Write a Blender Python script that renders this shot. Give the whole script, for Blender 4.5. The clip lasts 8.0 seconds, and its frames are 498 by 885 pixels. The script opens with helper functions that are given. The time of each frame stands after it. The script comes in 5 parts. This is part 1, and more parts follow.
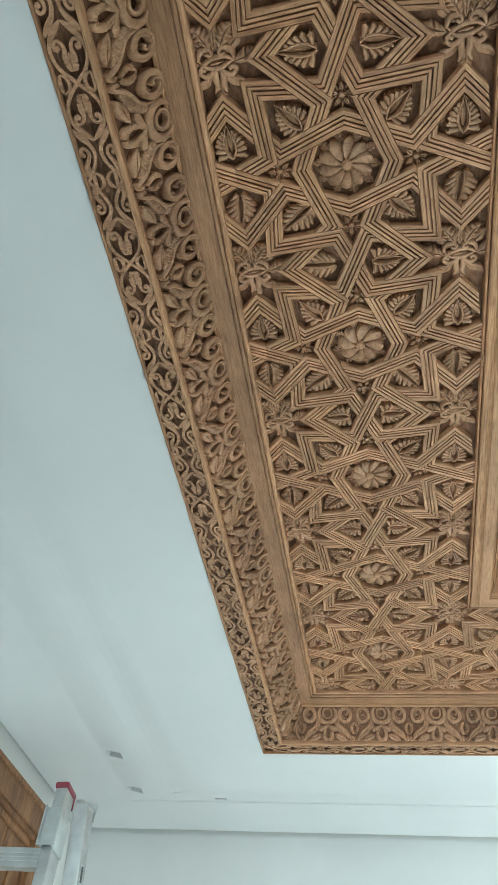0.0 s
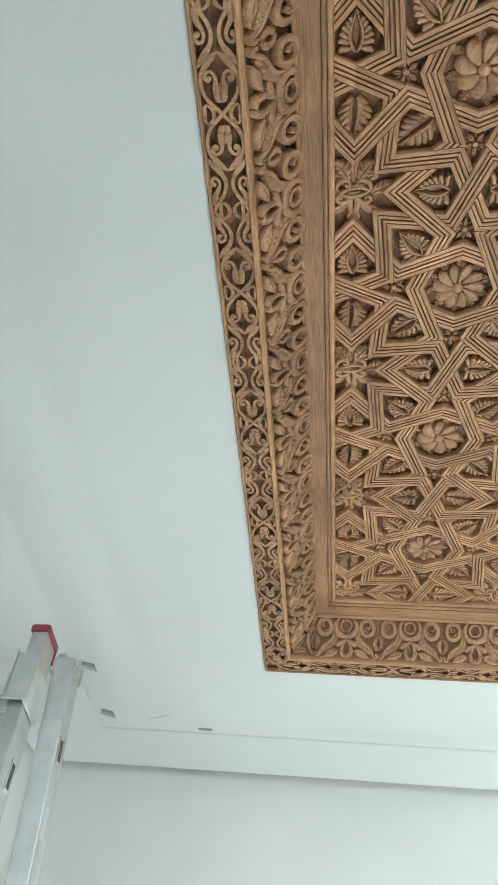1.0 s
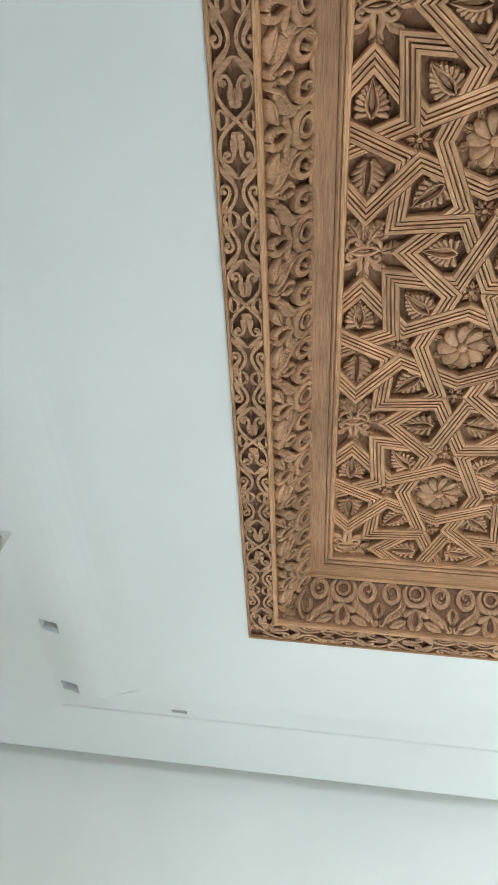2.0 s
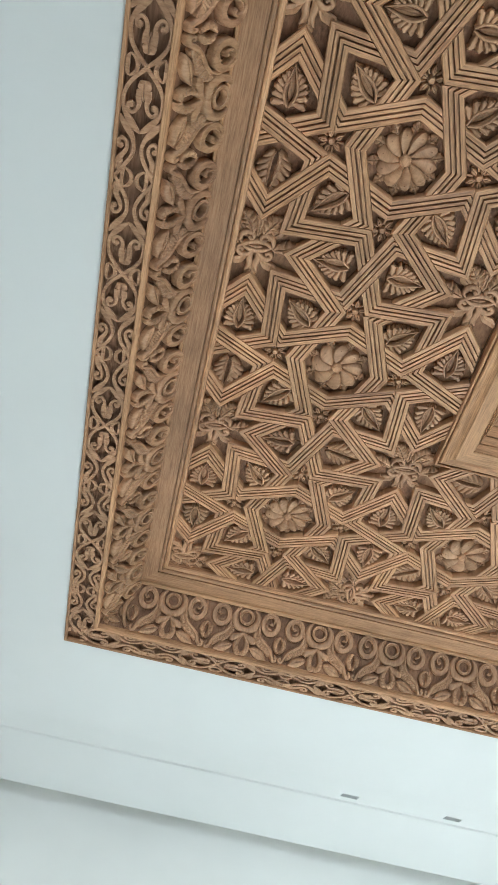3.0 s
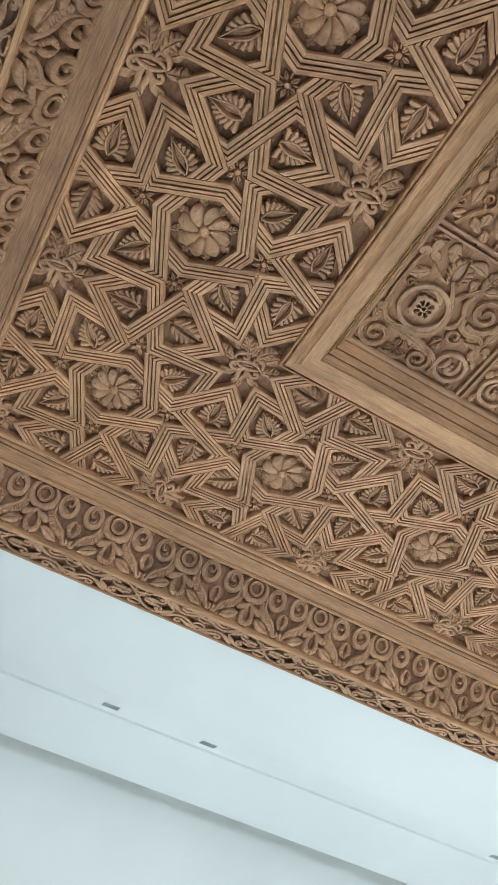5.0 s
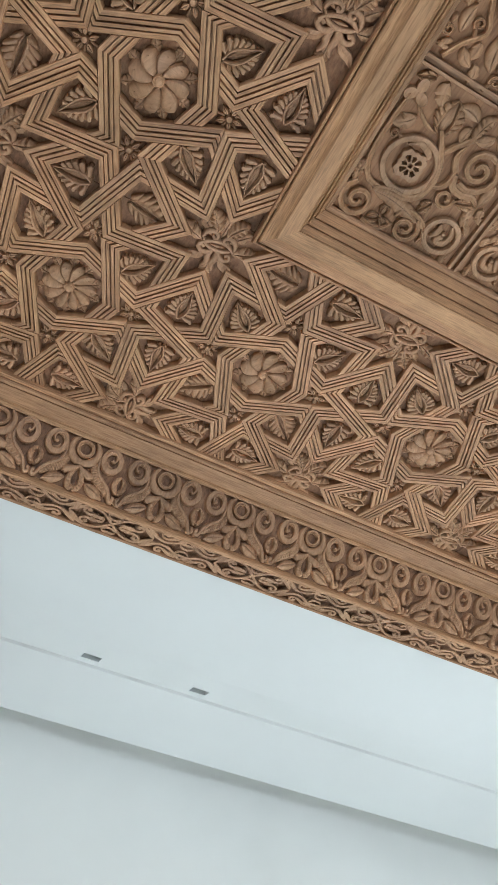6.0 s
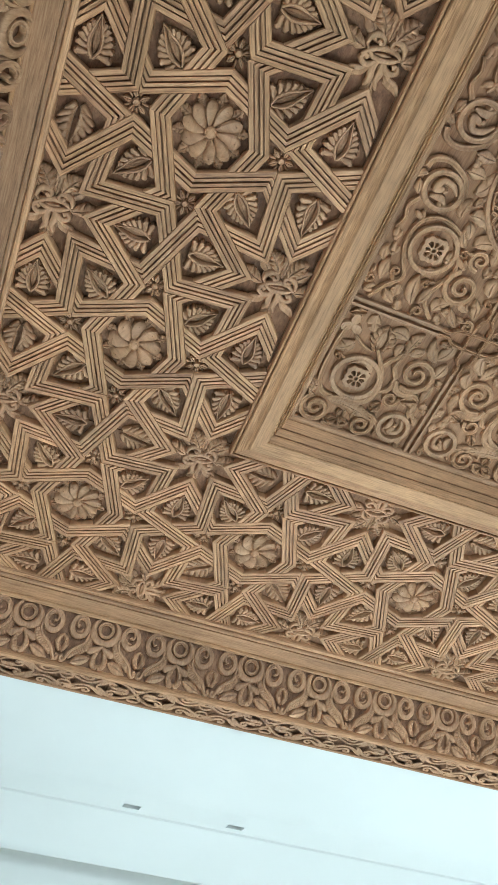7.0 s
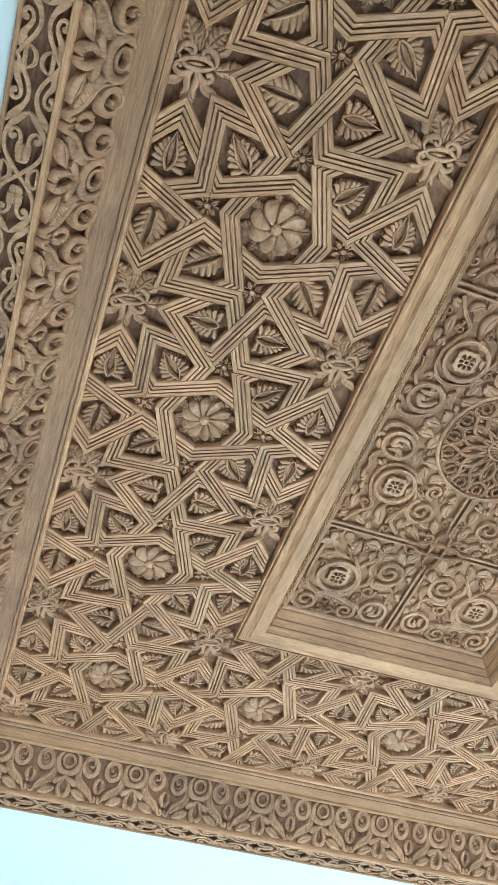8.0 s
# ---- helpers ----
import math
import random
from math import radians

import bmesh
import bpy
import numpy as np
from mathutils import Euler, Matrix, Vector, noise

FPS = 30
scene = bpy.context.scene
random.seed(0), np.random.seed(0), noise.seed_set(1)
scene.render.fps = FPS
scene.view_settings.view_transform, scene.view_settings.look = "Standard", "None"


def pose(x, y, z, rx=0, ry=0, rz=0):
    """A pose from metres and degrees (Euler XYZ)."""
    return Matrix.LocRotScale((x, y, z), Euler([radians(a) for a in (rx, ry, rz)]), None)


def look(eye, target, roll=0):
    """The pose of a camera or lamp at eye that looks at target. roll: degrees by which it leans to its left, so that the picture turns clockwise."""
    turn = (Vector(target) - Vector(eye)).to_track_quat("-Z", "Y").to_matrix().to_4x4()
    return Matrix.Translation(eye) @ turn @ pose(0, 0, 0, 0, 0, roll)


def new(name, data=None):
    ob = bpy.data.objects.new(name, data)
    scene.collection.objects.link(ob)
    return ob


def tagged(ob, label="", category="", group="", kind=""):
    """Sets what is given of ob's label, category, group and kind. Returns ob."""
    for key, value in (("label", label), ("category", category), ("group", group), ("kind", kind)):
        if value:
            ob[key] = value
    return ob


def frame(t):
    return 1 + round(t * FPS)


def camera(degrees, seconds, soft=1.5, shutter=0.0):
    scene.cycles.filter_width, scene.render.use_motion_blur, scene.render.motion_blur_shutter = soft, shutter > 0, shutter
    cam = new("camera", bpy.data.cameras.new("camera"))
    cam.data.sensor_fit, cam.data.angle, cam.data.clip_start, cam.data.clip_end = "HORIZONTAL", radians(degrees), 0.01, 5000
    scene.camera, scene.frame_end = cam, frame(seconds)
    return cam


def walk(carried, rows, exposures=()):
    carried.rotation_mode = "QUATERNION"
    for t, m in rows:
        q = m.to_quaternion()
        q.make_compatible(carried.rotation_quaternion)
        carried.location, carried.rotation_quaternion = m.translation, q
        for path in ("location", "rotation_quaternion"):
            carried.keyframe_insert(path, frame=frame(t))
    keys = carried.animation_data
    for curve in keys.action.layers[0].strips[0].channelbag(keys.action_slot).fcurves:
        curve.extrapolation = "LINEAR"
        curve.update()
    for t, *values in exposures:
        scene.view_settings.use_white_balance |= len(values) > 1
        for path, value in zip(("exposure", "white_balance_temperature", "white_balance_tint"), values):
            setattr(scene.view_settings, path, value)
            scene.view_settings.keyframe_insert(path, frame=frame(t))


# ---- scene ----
cam = camera(34.6, 8.0)
PATH = [
    (0, (0.039, -2.516, 1.562), (-0.29, -1.159, 2.993), 6.6),
    (0.5, (-0.067, -2.192, 1.593), (-0.398, -0.816, 3.005), 8.2),
    (1, (-0.224, -1.891, 1.614), (-0.475, -0.5, 3.028), 8.2),
    (1.2, (-0.27, -1.793, 1.635), (-0.488, -0.396, 3.05), 8.0),
    (2.3, (-0.206, -1.387, 1.620), (-0.468, -0.122, 3.142), 13.9),
    (2.5, (-0.206, -1.357, 1.624), (-0.35, -0.114, 3.184), 13.7),
    (3, (-0.205, -1.347, 1.659), (-0.134, -0.104, 3.224), 10.8),
    (3.5, (-0.179, -1.345, 1.658), (0.038, -0.139, 3.238), 10.5),
    (4, (-0.161, -1.346, 1.658), (0.164, -0.152, 3.229), 9.5),
    (4.2, (-0.15, -1.332, 1.658), (0.194, -0.149, 3.232), 9.6),
    (5.3, (-0.118, -1.025, 1.638), (0.426, 0.125, 3.181), 7.4),
    (5.5, (-0.108, -0.951, 1.641), (0.468, 0.188, 3.18), 6.1),
    (6, (-0.025, -0.894, 1.662), (0.548, 0.254, 3.196), 2.0),
    (6.5, (-0.016, -1.024, 1.658), (0.507, 0.141, 3.197), -1.1),
    (7, (-0.092, -1.263, 1.649), (0.359, -0.194, 3.278), -1.2),
    (7.5, (-0.182, -1.566, 1.661), (0.239, -0.483, 3.289), -0.2),
    (8, (-0.217, -1.832, 1.651), (0.153, -0.753, 3.294), 0.3),
]
walk(cam, [(t, look(eye, target, roll)) for t, eye, target, roll in PATH],
     exposures=[(0.0, -0.09, 6050, 3), (1.0, -0.01, 6350, 7), (2.5, -0.01, 6400, 10), (3.0, -0.06, 6250, 10), (3.5, -0.05, 6250, 10), (4.1, -0.14, 5900, 6), (5.5, -0.35, 6150, 12), (6.0, -0.41, 6200, 13),
                (6.5, -0.29, 6180, 12), (7.0, 0.00, 5900, 3), (7.5, 0.14, 5640, 1), (8.0, 0.38, 5300, -3)])

# ---- world and light ----
world = bpy.data.worlds.new("daylight")
scene.world = world
world.use_nodes = True
wn = world.node_tree.nodes
sky = wn.new("ShaderNodeTexSky")
sky.sky_type, sky.sun_disc = "NISHITA", False
sky.sun_elevation, sky.sun_rotation = radians(46), radians(108)
wn["Background"].inputs["Strength"].default_value = 0.12
world.node_tree.links.new(sky.outputs["Color"], wn["Background"].inputs["Color"])

sun = new("sun", bpy.data.lights.new("sun", "SUN"))
sun.data.energy, sun.data.angle, sun.data.color = 5.0, radians(0.6), (1.0, 0.96, 0.90)
sun.matrix_world = look((6.0, -2.0, 6.6), (0, 0, 0))


def window_light(name, eye, target, size_x, size_y, watts, colour, spread):
    """Sky light entering through an unseen window opening."""
    lamp = new(name, bpy.data.lights.new(name, "AREA"))
    lamp.data.shape, lamp.data.size, lamp.data.size_y = "RECTANGLE", size_x, size_y
    lamp.data.energy, lamp.data.color = watts, colour
    lamp.data.spread = radians(spread)
    lamp.matrix_world = look(eye, target)
    return lamp


window_light("window_daylight", (0.7, -6.17, 1.25), (0.8, 0.5, 1.15), 3.0, 2.1, 38, (0.84, 0.965, 1.0), 62)
# Added side window, not seen; aimed low to lift light off the floor.
window_light("added_side_daylight", (2.92, -0.2, 1.30), (1.75, 0.7, -0.2), 2.5, 2.3, 185, (0.84, 0.965, 1.0), 84)

# ---- measures of the place ----
A = 0.45                       # side of one square of the star pattern
Z_STRAP = 3.100                # underside of the star straps
Z_BACK = 3.1190                 # board behind the stars
Z_FRET = 2.968                 # underside of the pierced border
Z_PANEL = 3.158                # ground of the centre panel
COLS, ROWS = 4, 7              # squares across and along the coffer
X_MAX, Y_MIN = (COLS - 1) * A, -(ROWS - 1) * A
ROOM = (-1.60, 2.95, -6.20, 1.545)   # x, x, y, y of the wall faces
C1, C2 = 0.300, 0.566          # start and end of the ceiling's raised bevel
Z_TRAY = 3.012


# ---- materials ----
def material(name):
    m = bpy.data.materials.new(name)
    m.use_nodes = True
    return m, m.node_tree, m.node_tree.nodes["Principled BSDF"]


def node(tree, kind, values=None, operation=""):
    n = tree.nodes.new(kind)
    if operation:
        n.operation = operation
    for key, value in (values or {}).items():
        n.inputs[key].default_value = value
    return n


def ramp(tree, source, stops):
    n = tree.nodes.new("ShaderNodeValToRGB")
    while len(n.color_ramp.elements) < len(stops):
        n.color_ramp.elements.new(0.5)
    for e, (pos, colour) in zip(n.color_ramp.elements, stops):
        e.position, e.color = pos, (*colour, 1)
    tree.links.new(source, n.inputs["Fac"])
    return n


def wood(name, dark, mid, light, coords="UV", grain=(9.0, 135.0, 60.0), rough=0.46, bump=0.25, spread=0.22, mottle=0.2):
    """Sawn and waxed hardwood: pores along the grain, growth bands, blotches and a shade of its own for every piece."""
    m, t, bsdf = material(name)
    link = t.links.new
    tc = node(t, "ShaderNodeTexCoord")
    info = node(t, "ShaderNodeObjectInfo")
    shift = node(t, "ShaderNodeVectorMath", operation="SCALE")
    link(info.outputs["Random"], shift.inputs["Scale"])
    shift.inputs[0].default_value = (7.3, 3.1, 5.7)
    add = node(t, "ShaderNodeVectorMath", operation="ADD")
    link(tc.outputs[coords], add.inputs[0])
    link(shift.outputs[0], add.inputs[1])
    fine = node(t, "ShaderNodeMapping")
    fine.inputs["Scale"].default_value = grain
    link(add.outputs[0], fine.inputs["Vector"])
    pores = node(t, "ShaderNodeTexNoise", {"Scale": 3.0, "Detail": 6.0, "Roughness": 0.65, "Distortion": 0.2})
    link(fine.outputs[0], pores.inputs["Vector"])
    wide = node(t, "ShaderNodeMapping")
    wide.inputs["Scale"].default_value = [g * 0.16 for g in grain]
    link(add.outputs[0], wide.inputs["Vector"])
    bands = node(t, "ShaderNodeTexNoise", {"Scale": 2.2, "Detail": 3.0, "Roughness": 0.5, "Distortion": 0.8})
    link(wide.outputs[0], bands.inputs["Vector"])
    blotch = node(t, "ShaderNodeTexNoise", {"Scale": 6.0, "Detail": 6.0, "Roughness": 0.68})
    link(tc.outputs["Object"], blotch.inputs["Vector"])
    mixa = node(t, "ShaderNodeMath", {1: 0.66}, operation="MULTIPLY")
    link(pores.outputs["Fac"], mixa.inputs[0])
    mixb = node(t, "ShaderNodeMath", {1: 0.34}, operation="MULTIPLY_ADD")
    link(bands.outputs["Fac"], mixb.inputs[0])
    link(mixa.outputs[0], mixb.inputs[2])
    colour = ramp(t, mixb.outputs[0], [(0.385, dark), (0.5, mid), (0.615, light)])
    # brightness of the single piece and slow blotches
    piece = node(t, "ShaderNodeMapRange", {"To Min": 1.0 - spread, "To Max": 1.0 + spread})
    link(info.outputs["Random"], piece.inputs["Value"])
    stain = node(t, "ShaderNodeMapRange", {"From Min": 0.3, "From Max": 0.7, "To Min": 1.0 - mottle, "To Max": 1.0 + mottle})
    link(blotch.outputs["Fac"], stain.inputs["Value"])
    both = node(t, "ShaderNodeMath", operation="MULTIPLY")
    link(piece.outputs[0], both.inputs[0])
    link(stain.outputs[0], both.inputs[1])
    tint = node(t, "ShaderNodeVectorMath", operation="SCALE")
    link(colour.outputs["Color"], tint.inputs[0])
    link(both.outputs[0], tint.inputs["Scale"])
    # a slightly redder or yellower hue for every piece
    wheel = node(t, "ShaderNodeMath", {1: 13.7}, operation="MULTIPLY")
    link(info.outputs["Random"], wheel.inputs[0])
    share = node(t, "ShaderNodeMath", operation="FRACT")
    link(wheel.outputs[0], share.inputs[0])
    turn = node(t, "ShaderNodeMapRange", {"To Min": 0.498 - 0.020 * spread, "To Max": 0.498 + 0.020 * spread})
    link(share.outputs[0], turn.inputs["Value"])
    hue = node(t, "ShaderNodeHueSaturation")
    link(turn.outputs[0], hue.inputs["Hue"])
    link(tint.outputs[0], hue.inputs["Color"])
    link(hue.outputs[0], bsdf.inputs["Base Color"])
    gloss = node(t, "ShaderNodeMapRange", {"To Min": rough - 0.1, "To Max": rough + 0.15})
    link(pores.outputs["Fac"], gloss.inputs["Value"])
    link(gloss.outputs[0], bsdf.inputs["Roughness"])
    bsdf.inputs["Specular IOR Level"].default_value = 0.4
    b = node(t, "ShaderNodeBump", {"Strength": bump, "Distance": 0.0012})
    link(pores.outputs["Fac"], b.inputs["Height"])
    link(b.outputs[0], bsdf.inputs["Normal"])
    return m


def painted(name, base, patch=0.04, grain=220.0, bump=0.12, rough=0.85):
    """Rolled wall paint over plaster, slightly uneven."""
    m, t, bsdf = material(name)
    link = t.links.new
    tc = node(t, "ShaderNodeTexCoord")
    big = node(t, "ShaderNodeTexNoise", {"Scale": 1.3, "Detail": 4.0, "Roughness": 0.55})
    small = node(t, "ShaderNodeTexNoise", {"Scale": grain, "Detail": 2.0})
    link(tc.outputs["Object"], big.inputs["Vector"])
    link(tc.outputs["Object"], small.inputs["Vector"])
    lo, hi = [c * (1 - patch) for c in base], [min(c * (1 + patch), 0.92) for c in base]
    colour = ramp(t, big.outputs["Fac"], [(0.3, lo), (0.7, hi)])
    link(colour.outputs["Color"], bsdf.inputs["Base Color"])
    bsdf.inputs["Roughness"].default_value = rough
    bsdf.inputs["Specular IOR Level"].default_value = 0.2
    b = node(t, "ShaderNodeBump", {"Strength": bump, "Distance": 0.0008})
    link(small.outputs["Fac"], b.inputs["Height"])
    link(b.outputs[0], bsdf.inputs["Normal"])
    return m


def metal(name, base, rough, scratch=(4.0, 160.0, 160.0)):
    m, t, bsdf = material(name)
    link = t.links.new
    tc = node(t, "ShaderNodeTexCoord")
    mp = node(t, "ShaderNodeMapping")
    mp.inputs["Scale"].default_value = scratch
    link(tc.outputs["Object"], mp.inputs["Vector"])
    n1 = node(t, "ShaderNodeTexNoise", {"Scale": 2.0, "Detail": 5.0, "Roughness": 0.7})
    link(mp.outputs[0], n1.inputs["Vector"])
    n2 = node(t, "ShaderNodeTexNoise", {"Scale": 14.0, "Detail": 5.0, "Roughness": 0.6})
    link(tc.outputs["Object"], n2.inputs["Vector"])
    colour = ramp(t, n2.outputs["Fac"], [(0.3, [c * 0.72 for c in base]), (0.62, base)])
    link(colour.outputs["Color"], bsdf.inputs["Base Color"])
    g = node(t, "ShaderNodeMapRange", {"To Min": rough - 0.08, "To Max": rough + 0.2})
    link(n1.outputs["Fac"], g.inputs["Value"])
    link(g.outputs[0], bsdf.inputs["Roughness"])
    bsdf.inputs["Metallic"].default_value = 0.75
    b = node(t, "ShaderNodeBump", {"Strength": 0.1, "Distance": 0.0006})
    link(n1.outputs["Fac"], b.inputs["Height"])
    link(b.outputs[0], bsdf.inputs["Normal"])
    return m


def plastic(name, base, rough=0.45):
    m, t, bsdf = material(name)
    tc = node(t, "ShaderNodeTexCoord")
    n = node(t, "ShaderNodeTexNoise", {"Scale": 60.0, "Detail": 4.0})
    t.links.new(tc.outputs["Object"], n.inputs["Vector"])
    c = ramp(t, n.outputs["Fac"], [(0.3, [v * 0.8 for v in base]), (0.7, base)])
    t.links.new(c.outputs["Color"], bsdf.inputs["Base Color"])
    bsdf.inputs["Roughness"].default_value = rough
    return m


W_STRAP = wood("strap_wood", (0.255, 0.122, 0.057), (0.455, 0.243, 0.122), (0.585, 0.337, 0.182), spread=0.12)
W_BOARD = wood("board_wood", (0.235, 0.119, 0.058), (0.350, 0.188, 0.096), (0.440, 0.252, 0.138), spread=0.06)
W_PALE = wood("pale_board_wood", (0.300, 0.158, 0.076), (0.465, 0.258, 0.130), (0.55, 0.320, 0.168), rough=0.55, spread=0.06)
W_CARVED = wood("carved_wood", (0.305, 0.165, 0.088), (0.410, 0.232, 0.128), (0.49, 0.288, 0.166), coords="Object",
                grain=(60.0, 16.0, 36.0), rough=0.46, bump=0.3, spread=0.13, mottle=0.26)
# Ground woods are darker than the relief: recess shade worked into their colour.
W_GROUND = wood("shaded_recess_wood", (0.145, 0.068, 0.034), (0.248, 0.126, 0.066), (0.325, 0.174, 0.095), coords="Object",
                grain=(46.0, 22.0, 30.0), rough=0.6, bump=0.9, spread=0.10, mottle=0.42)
W_PANEL = wood("shaded_panel_wood", (0.20, 0.100, 0.049), (0.315, 0.166, 0.084), (0.39, 0.216, 0.114), coords="Object",
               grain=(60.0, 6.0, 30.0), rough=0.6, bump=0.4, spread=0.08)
W_MID = wood("shaded_cornice_wood", (0.13, 0.062, 0.032), (0.225, 0.114, 0.061), (0.295, 0.160, 0.091), coords="Object",
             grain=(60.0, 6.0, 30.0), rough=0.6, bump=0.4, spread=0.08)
W_DOOR = wood("door_wood", (0.16, 0.075, 0.03), (0.27, 0.135, 0.06), (0.36, 0.19, 0.09), coords="Object",
              grain=(20.0, 20.0, 3.0), spread=0.08)
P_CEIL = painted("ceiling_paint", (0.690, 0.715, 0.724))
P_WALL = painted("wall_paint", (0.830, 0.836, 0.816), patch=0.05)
P_FLOOR = painted("floor_stone", (0.52, 0.50, 0.46), patch=0.12, grain=40.0, rough=0.4)
M_ALU = metal("aluminium", (0.63, 0.645, 0.64), 0.38)
M_ZINC = metal("zinc_plate", (0.74, 0.78, 0.77), 0.36, scratch=(30.0, 30.0, 30.0))
P_RED = plastic("red_plastic", (0.30, 0.045, 0.07))
# Black rubber; on sockets and slot openings its dark stands for shade.
P_DARK = plastic("dark_rubber_and_shade", (0.10, 0.105, 0.105), 0.6)


# ---- mesh helpers ----
class Carve:
    """Collects relief on a flat ground: u and v lie in the ground, h stands out of it, towards the room (local -z)."""

    def __init__(self):
        self.v, self.f, self.uv = [], [], []

    def point(self, u, v, h, uv=None):
        self.v.append((u, v, -h))
        self.uv.append(uv if uv else (u, v))
        return len(self.v) - 1

    def strips(self, rows, closed=False):
        """Quads between rows of point numbers."""
        n = len(rows)
        for i in range(n if closed else n - 1):
            a, b = rows[i], rows[(i + 1) % n]
            for k in range(len(a) - 1):
                self.f.append((a[k], a[k + 1], b[k + 1], b[k]))

    def stroke(self, pts, width, height, taper=(1.0, 1.0), steps=None, base=0.0, swell=None, ribs=0, domed=False):
        """A ridge along a smooth curve through pts. taper or swell: its relative width along the way; ribs: slanting cuts across it."""
        path = smooth(pts, steps or max(6, 4 * (len(pts) - 1)))
        n = len(path)
        swell = swell or taper
        rows = []
        if domed:
            section = ((1.0, -0.1), (0.98, 0.55), (0.80, 0.84), (0.42, 0.98), (0.0, 1.0), (-0.42, 0.98), (-0.80, 0.84), (-0.98, 0.55), (-1.0, -0.1))
        else:
            section = ((1.0, -0.1), (0.99, 0.88), (0.82, 1.0), (0.50, 0.94), (0.0, 0.80), (-0.50, 0.94), (-0.82, 1.0), (-0.99, 0.88), (-1.0, -0.1))
        for i, (x, y) in enumerate(path):
            x0, y0 = path[max(i - 1, 0)]
            x1, y1 = path[min(i + 1, n - 1)]
            d = math.hypot(x1 - x0, y1 - y0) or 1e-6
            nx, ny = -(y1 - y0) / d, (x1 - x0) / d
            t = i / (n - 1)
            w = 0.5 * width * spline_value(swell, t)
            hh = height * (0.75 + 0.25 * min(1.0, 2 * w / width))
            row = []
            for k, g in section:
                if ribs and g > 0:
                    g *= 0.78 + 0.22 * abs(math.sin(math.pi * (ribs * t + 0.5 * abs(k)))) ** 0.6
                row.append(self.point(x + nx * w * k, y + ny * w * k, base + hh * g))
            rows.append(row)
        self.strips(rows)
        for r in (rows[0], rows[-1]):
            self.f.append(tuple(r))

    def frond(self, x, y, angle, length, width, height, lobes=5, bend=0.0, deep=0.30, sweep=0.45, slit=0.35, belly=0.62, n=None, base=0.0, open_to=0.20, flute=0.55):
        """A scalloped leaf with flutes running out to its lobes and an open slit along the middle; width is largest at belly."""
        n = n or 4 * lobes + 2
        rows = []
        for i in range(n + 1):
            t = i / n
            a = radians(angle + bend * t)
            mid = radians(angle + bend * t * 0.5)
            px, py = x + length * t * math.cos(mid), y + length * t * math.sin(mid)
            env = math.sqrt(max(0.0, 1 - ((belly - t) / belly) ** 2)) if t < belly else 1 - ((t - belly) / (1.0001 - belly)) ** 1.5
            wave = abs(math.sin(math.pi * lobes * t)) ** 0.55
            w = 0.5 * width * max(0.02, env * (1 - deep * (1 - wave)))
            nx, ny = -math.sin(a), math.cos(a)
            tx, ty = math.cos(a), math.sin(a)
            opening = open_to * math.sin(math.pi * min(1.0, t * 1.02)) + 0.01
            row = []
            for s in (1, -1):
                side = []
                for k, g in ((1.0, -0.12), (0.98, 0.48), (0.84, 0.72), (0.62, 0.86), (0.40, 0.97), (opening + 0.10, 1.0), (opening, 0.96), (opening * 0.75, slit)):
                    cutd = 1 - flute * min(1.0, k * 1.4) * (1 - wave) if g > 0 and lobes > 1 else 1.0
                    go = sweep * w * k * k * (1 - 0.7 * t)
                    side.append(self.point(px + nx * w * k * s + tx * go, py + ny * w * k * s + ty * go, base + height * g * cutd))
                row.append(side)
            rows.append(row[0] + row[1][::-1])
        self.strips(rows)

    def ring(self, cx, cy, rx, ry, width, height, turn=0.0, n=18, base=0.0):
        rows = []
        for i in range(n):
            a = 2 * math.pi * i / n
            ca, sa = math.cos(a), math.sin(a)
            row = []
            for k, g in ((1.0, -0.1), (0.96, 0.88), (0.76, 1.0), (0.0, 0.88), (-0.76, 1.0), (-0.96, 0.88), (-1.0, -0.1)):
                x, y = (rx + width * 0.5 * k) * ca, (ry + width * 0.5 * k) * sa
                row.append(self.point(cx + x * math.cos(turn) - y * math.sin(turn),
                                      cy + x * math.sin(turn) + y * math.cos(turn), base + height * g))
            rows.append(row)
        self.strips(rows, closed=True)

    def leaf(self, x, y, angle, length, width, height, bend=0.0, lobes=0, n=9, base=0.0, vein=0.6, belly=0.85):
        """A domed leaf from its base at x, y towards angle (degrees), with a sunk vein and a lobed rim."""
        rows = []
        for i in range(n + 1):
            t = i / n
            a = radians(angle + bend * t)
            mid = radians(angle + bend * t * 0.5)
            px, py = x + length * t * math.cos(mid), y + length * t * math.sin(mid)
            w = 0.5 * width * max(0.03, math.sin(math.pi * min(1.0, t ** belly * 0.97 + 0.03)))
            if lobes:
                w *= 0.80 + 0.28 * abs(math.sin(math.pi * lobes * t))
            nx, ny = -math.sin(a), math.cos(a)
            hh = height * (0.55 + 0.45 * math.sin(math.pi * min(1.0, 0.15 + 0.8 * t)))
            rows.append([self.point(px + nx * w * k, py + ny * w * k, base + hh * g)
                         for k, g in ((1.0, -0.15), (0.93, 0.74), (0.55, 0.98), (0.10, 0.94), (0.0, vein), (-0.10, 0.94), (-0.55, 0.98), (-0.93, 0.74), (-1.0, -0.15))])
        self.strips(rows)

    def blade(self, x, y, angle, length, width, height, bend=0.0, lobes=0):
        """A curled leaf of the arabesques."""
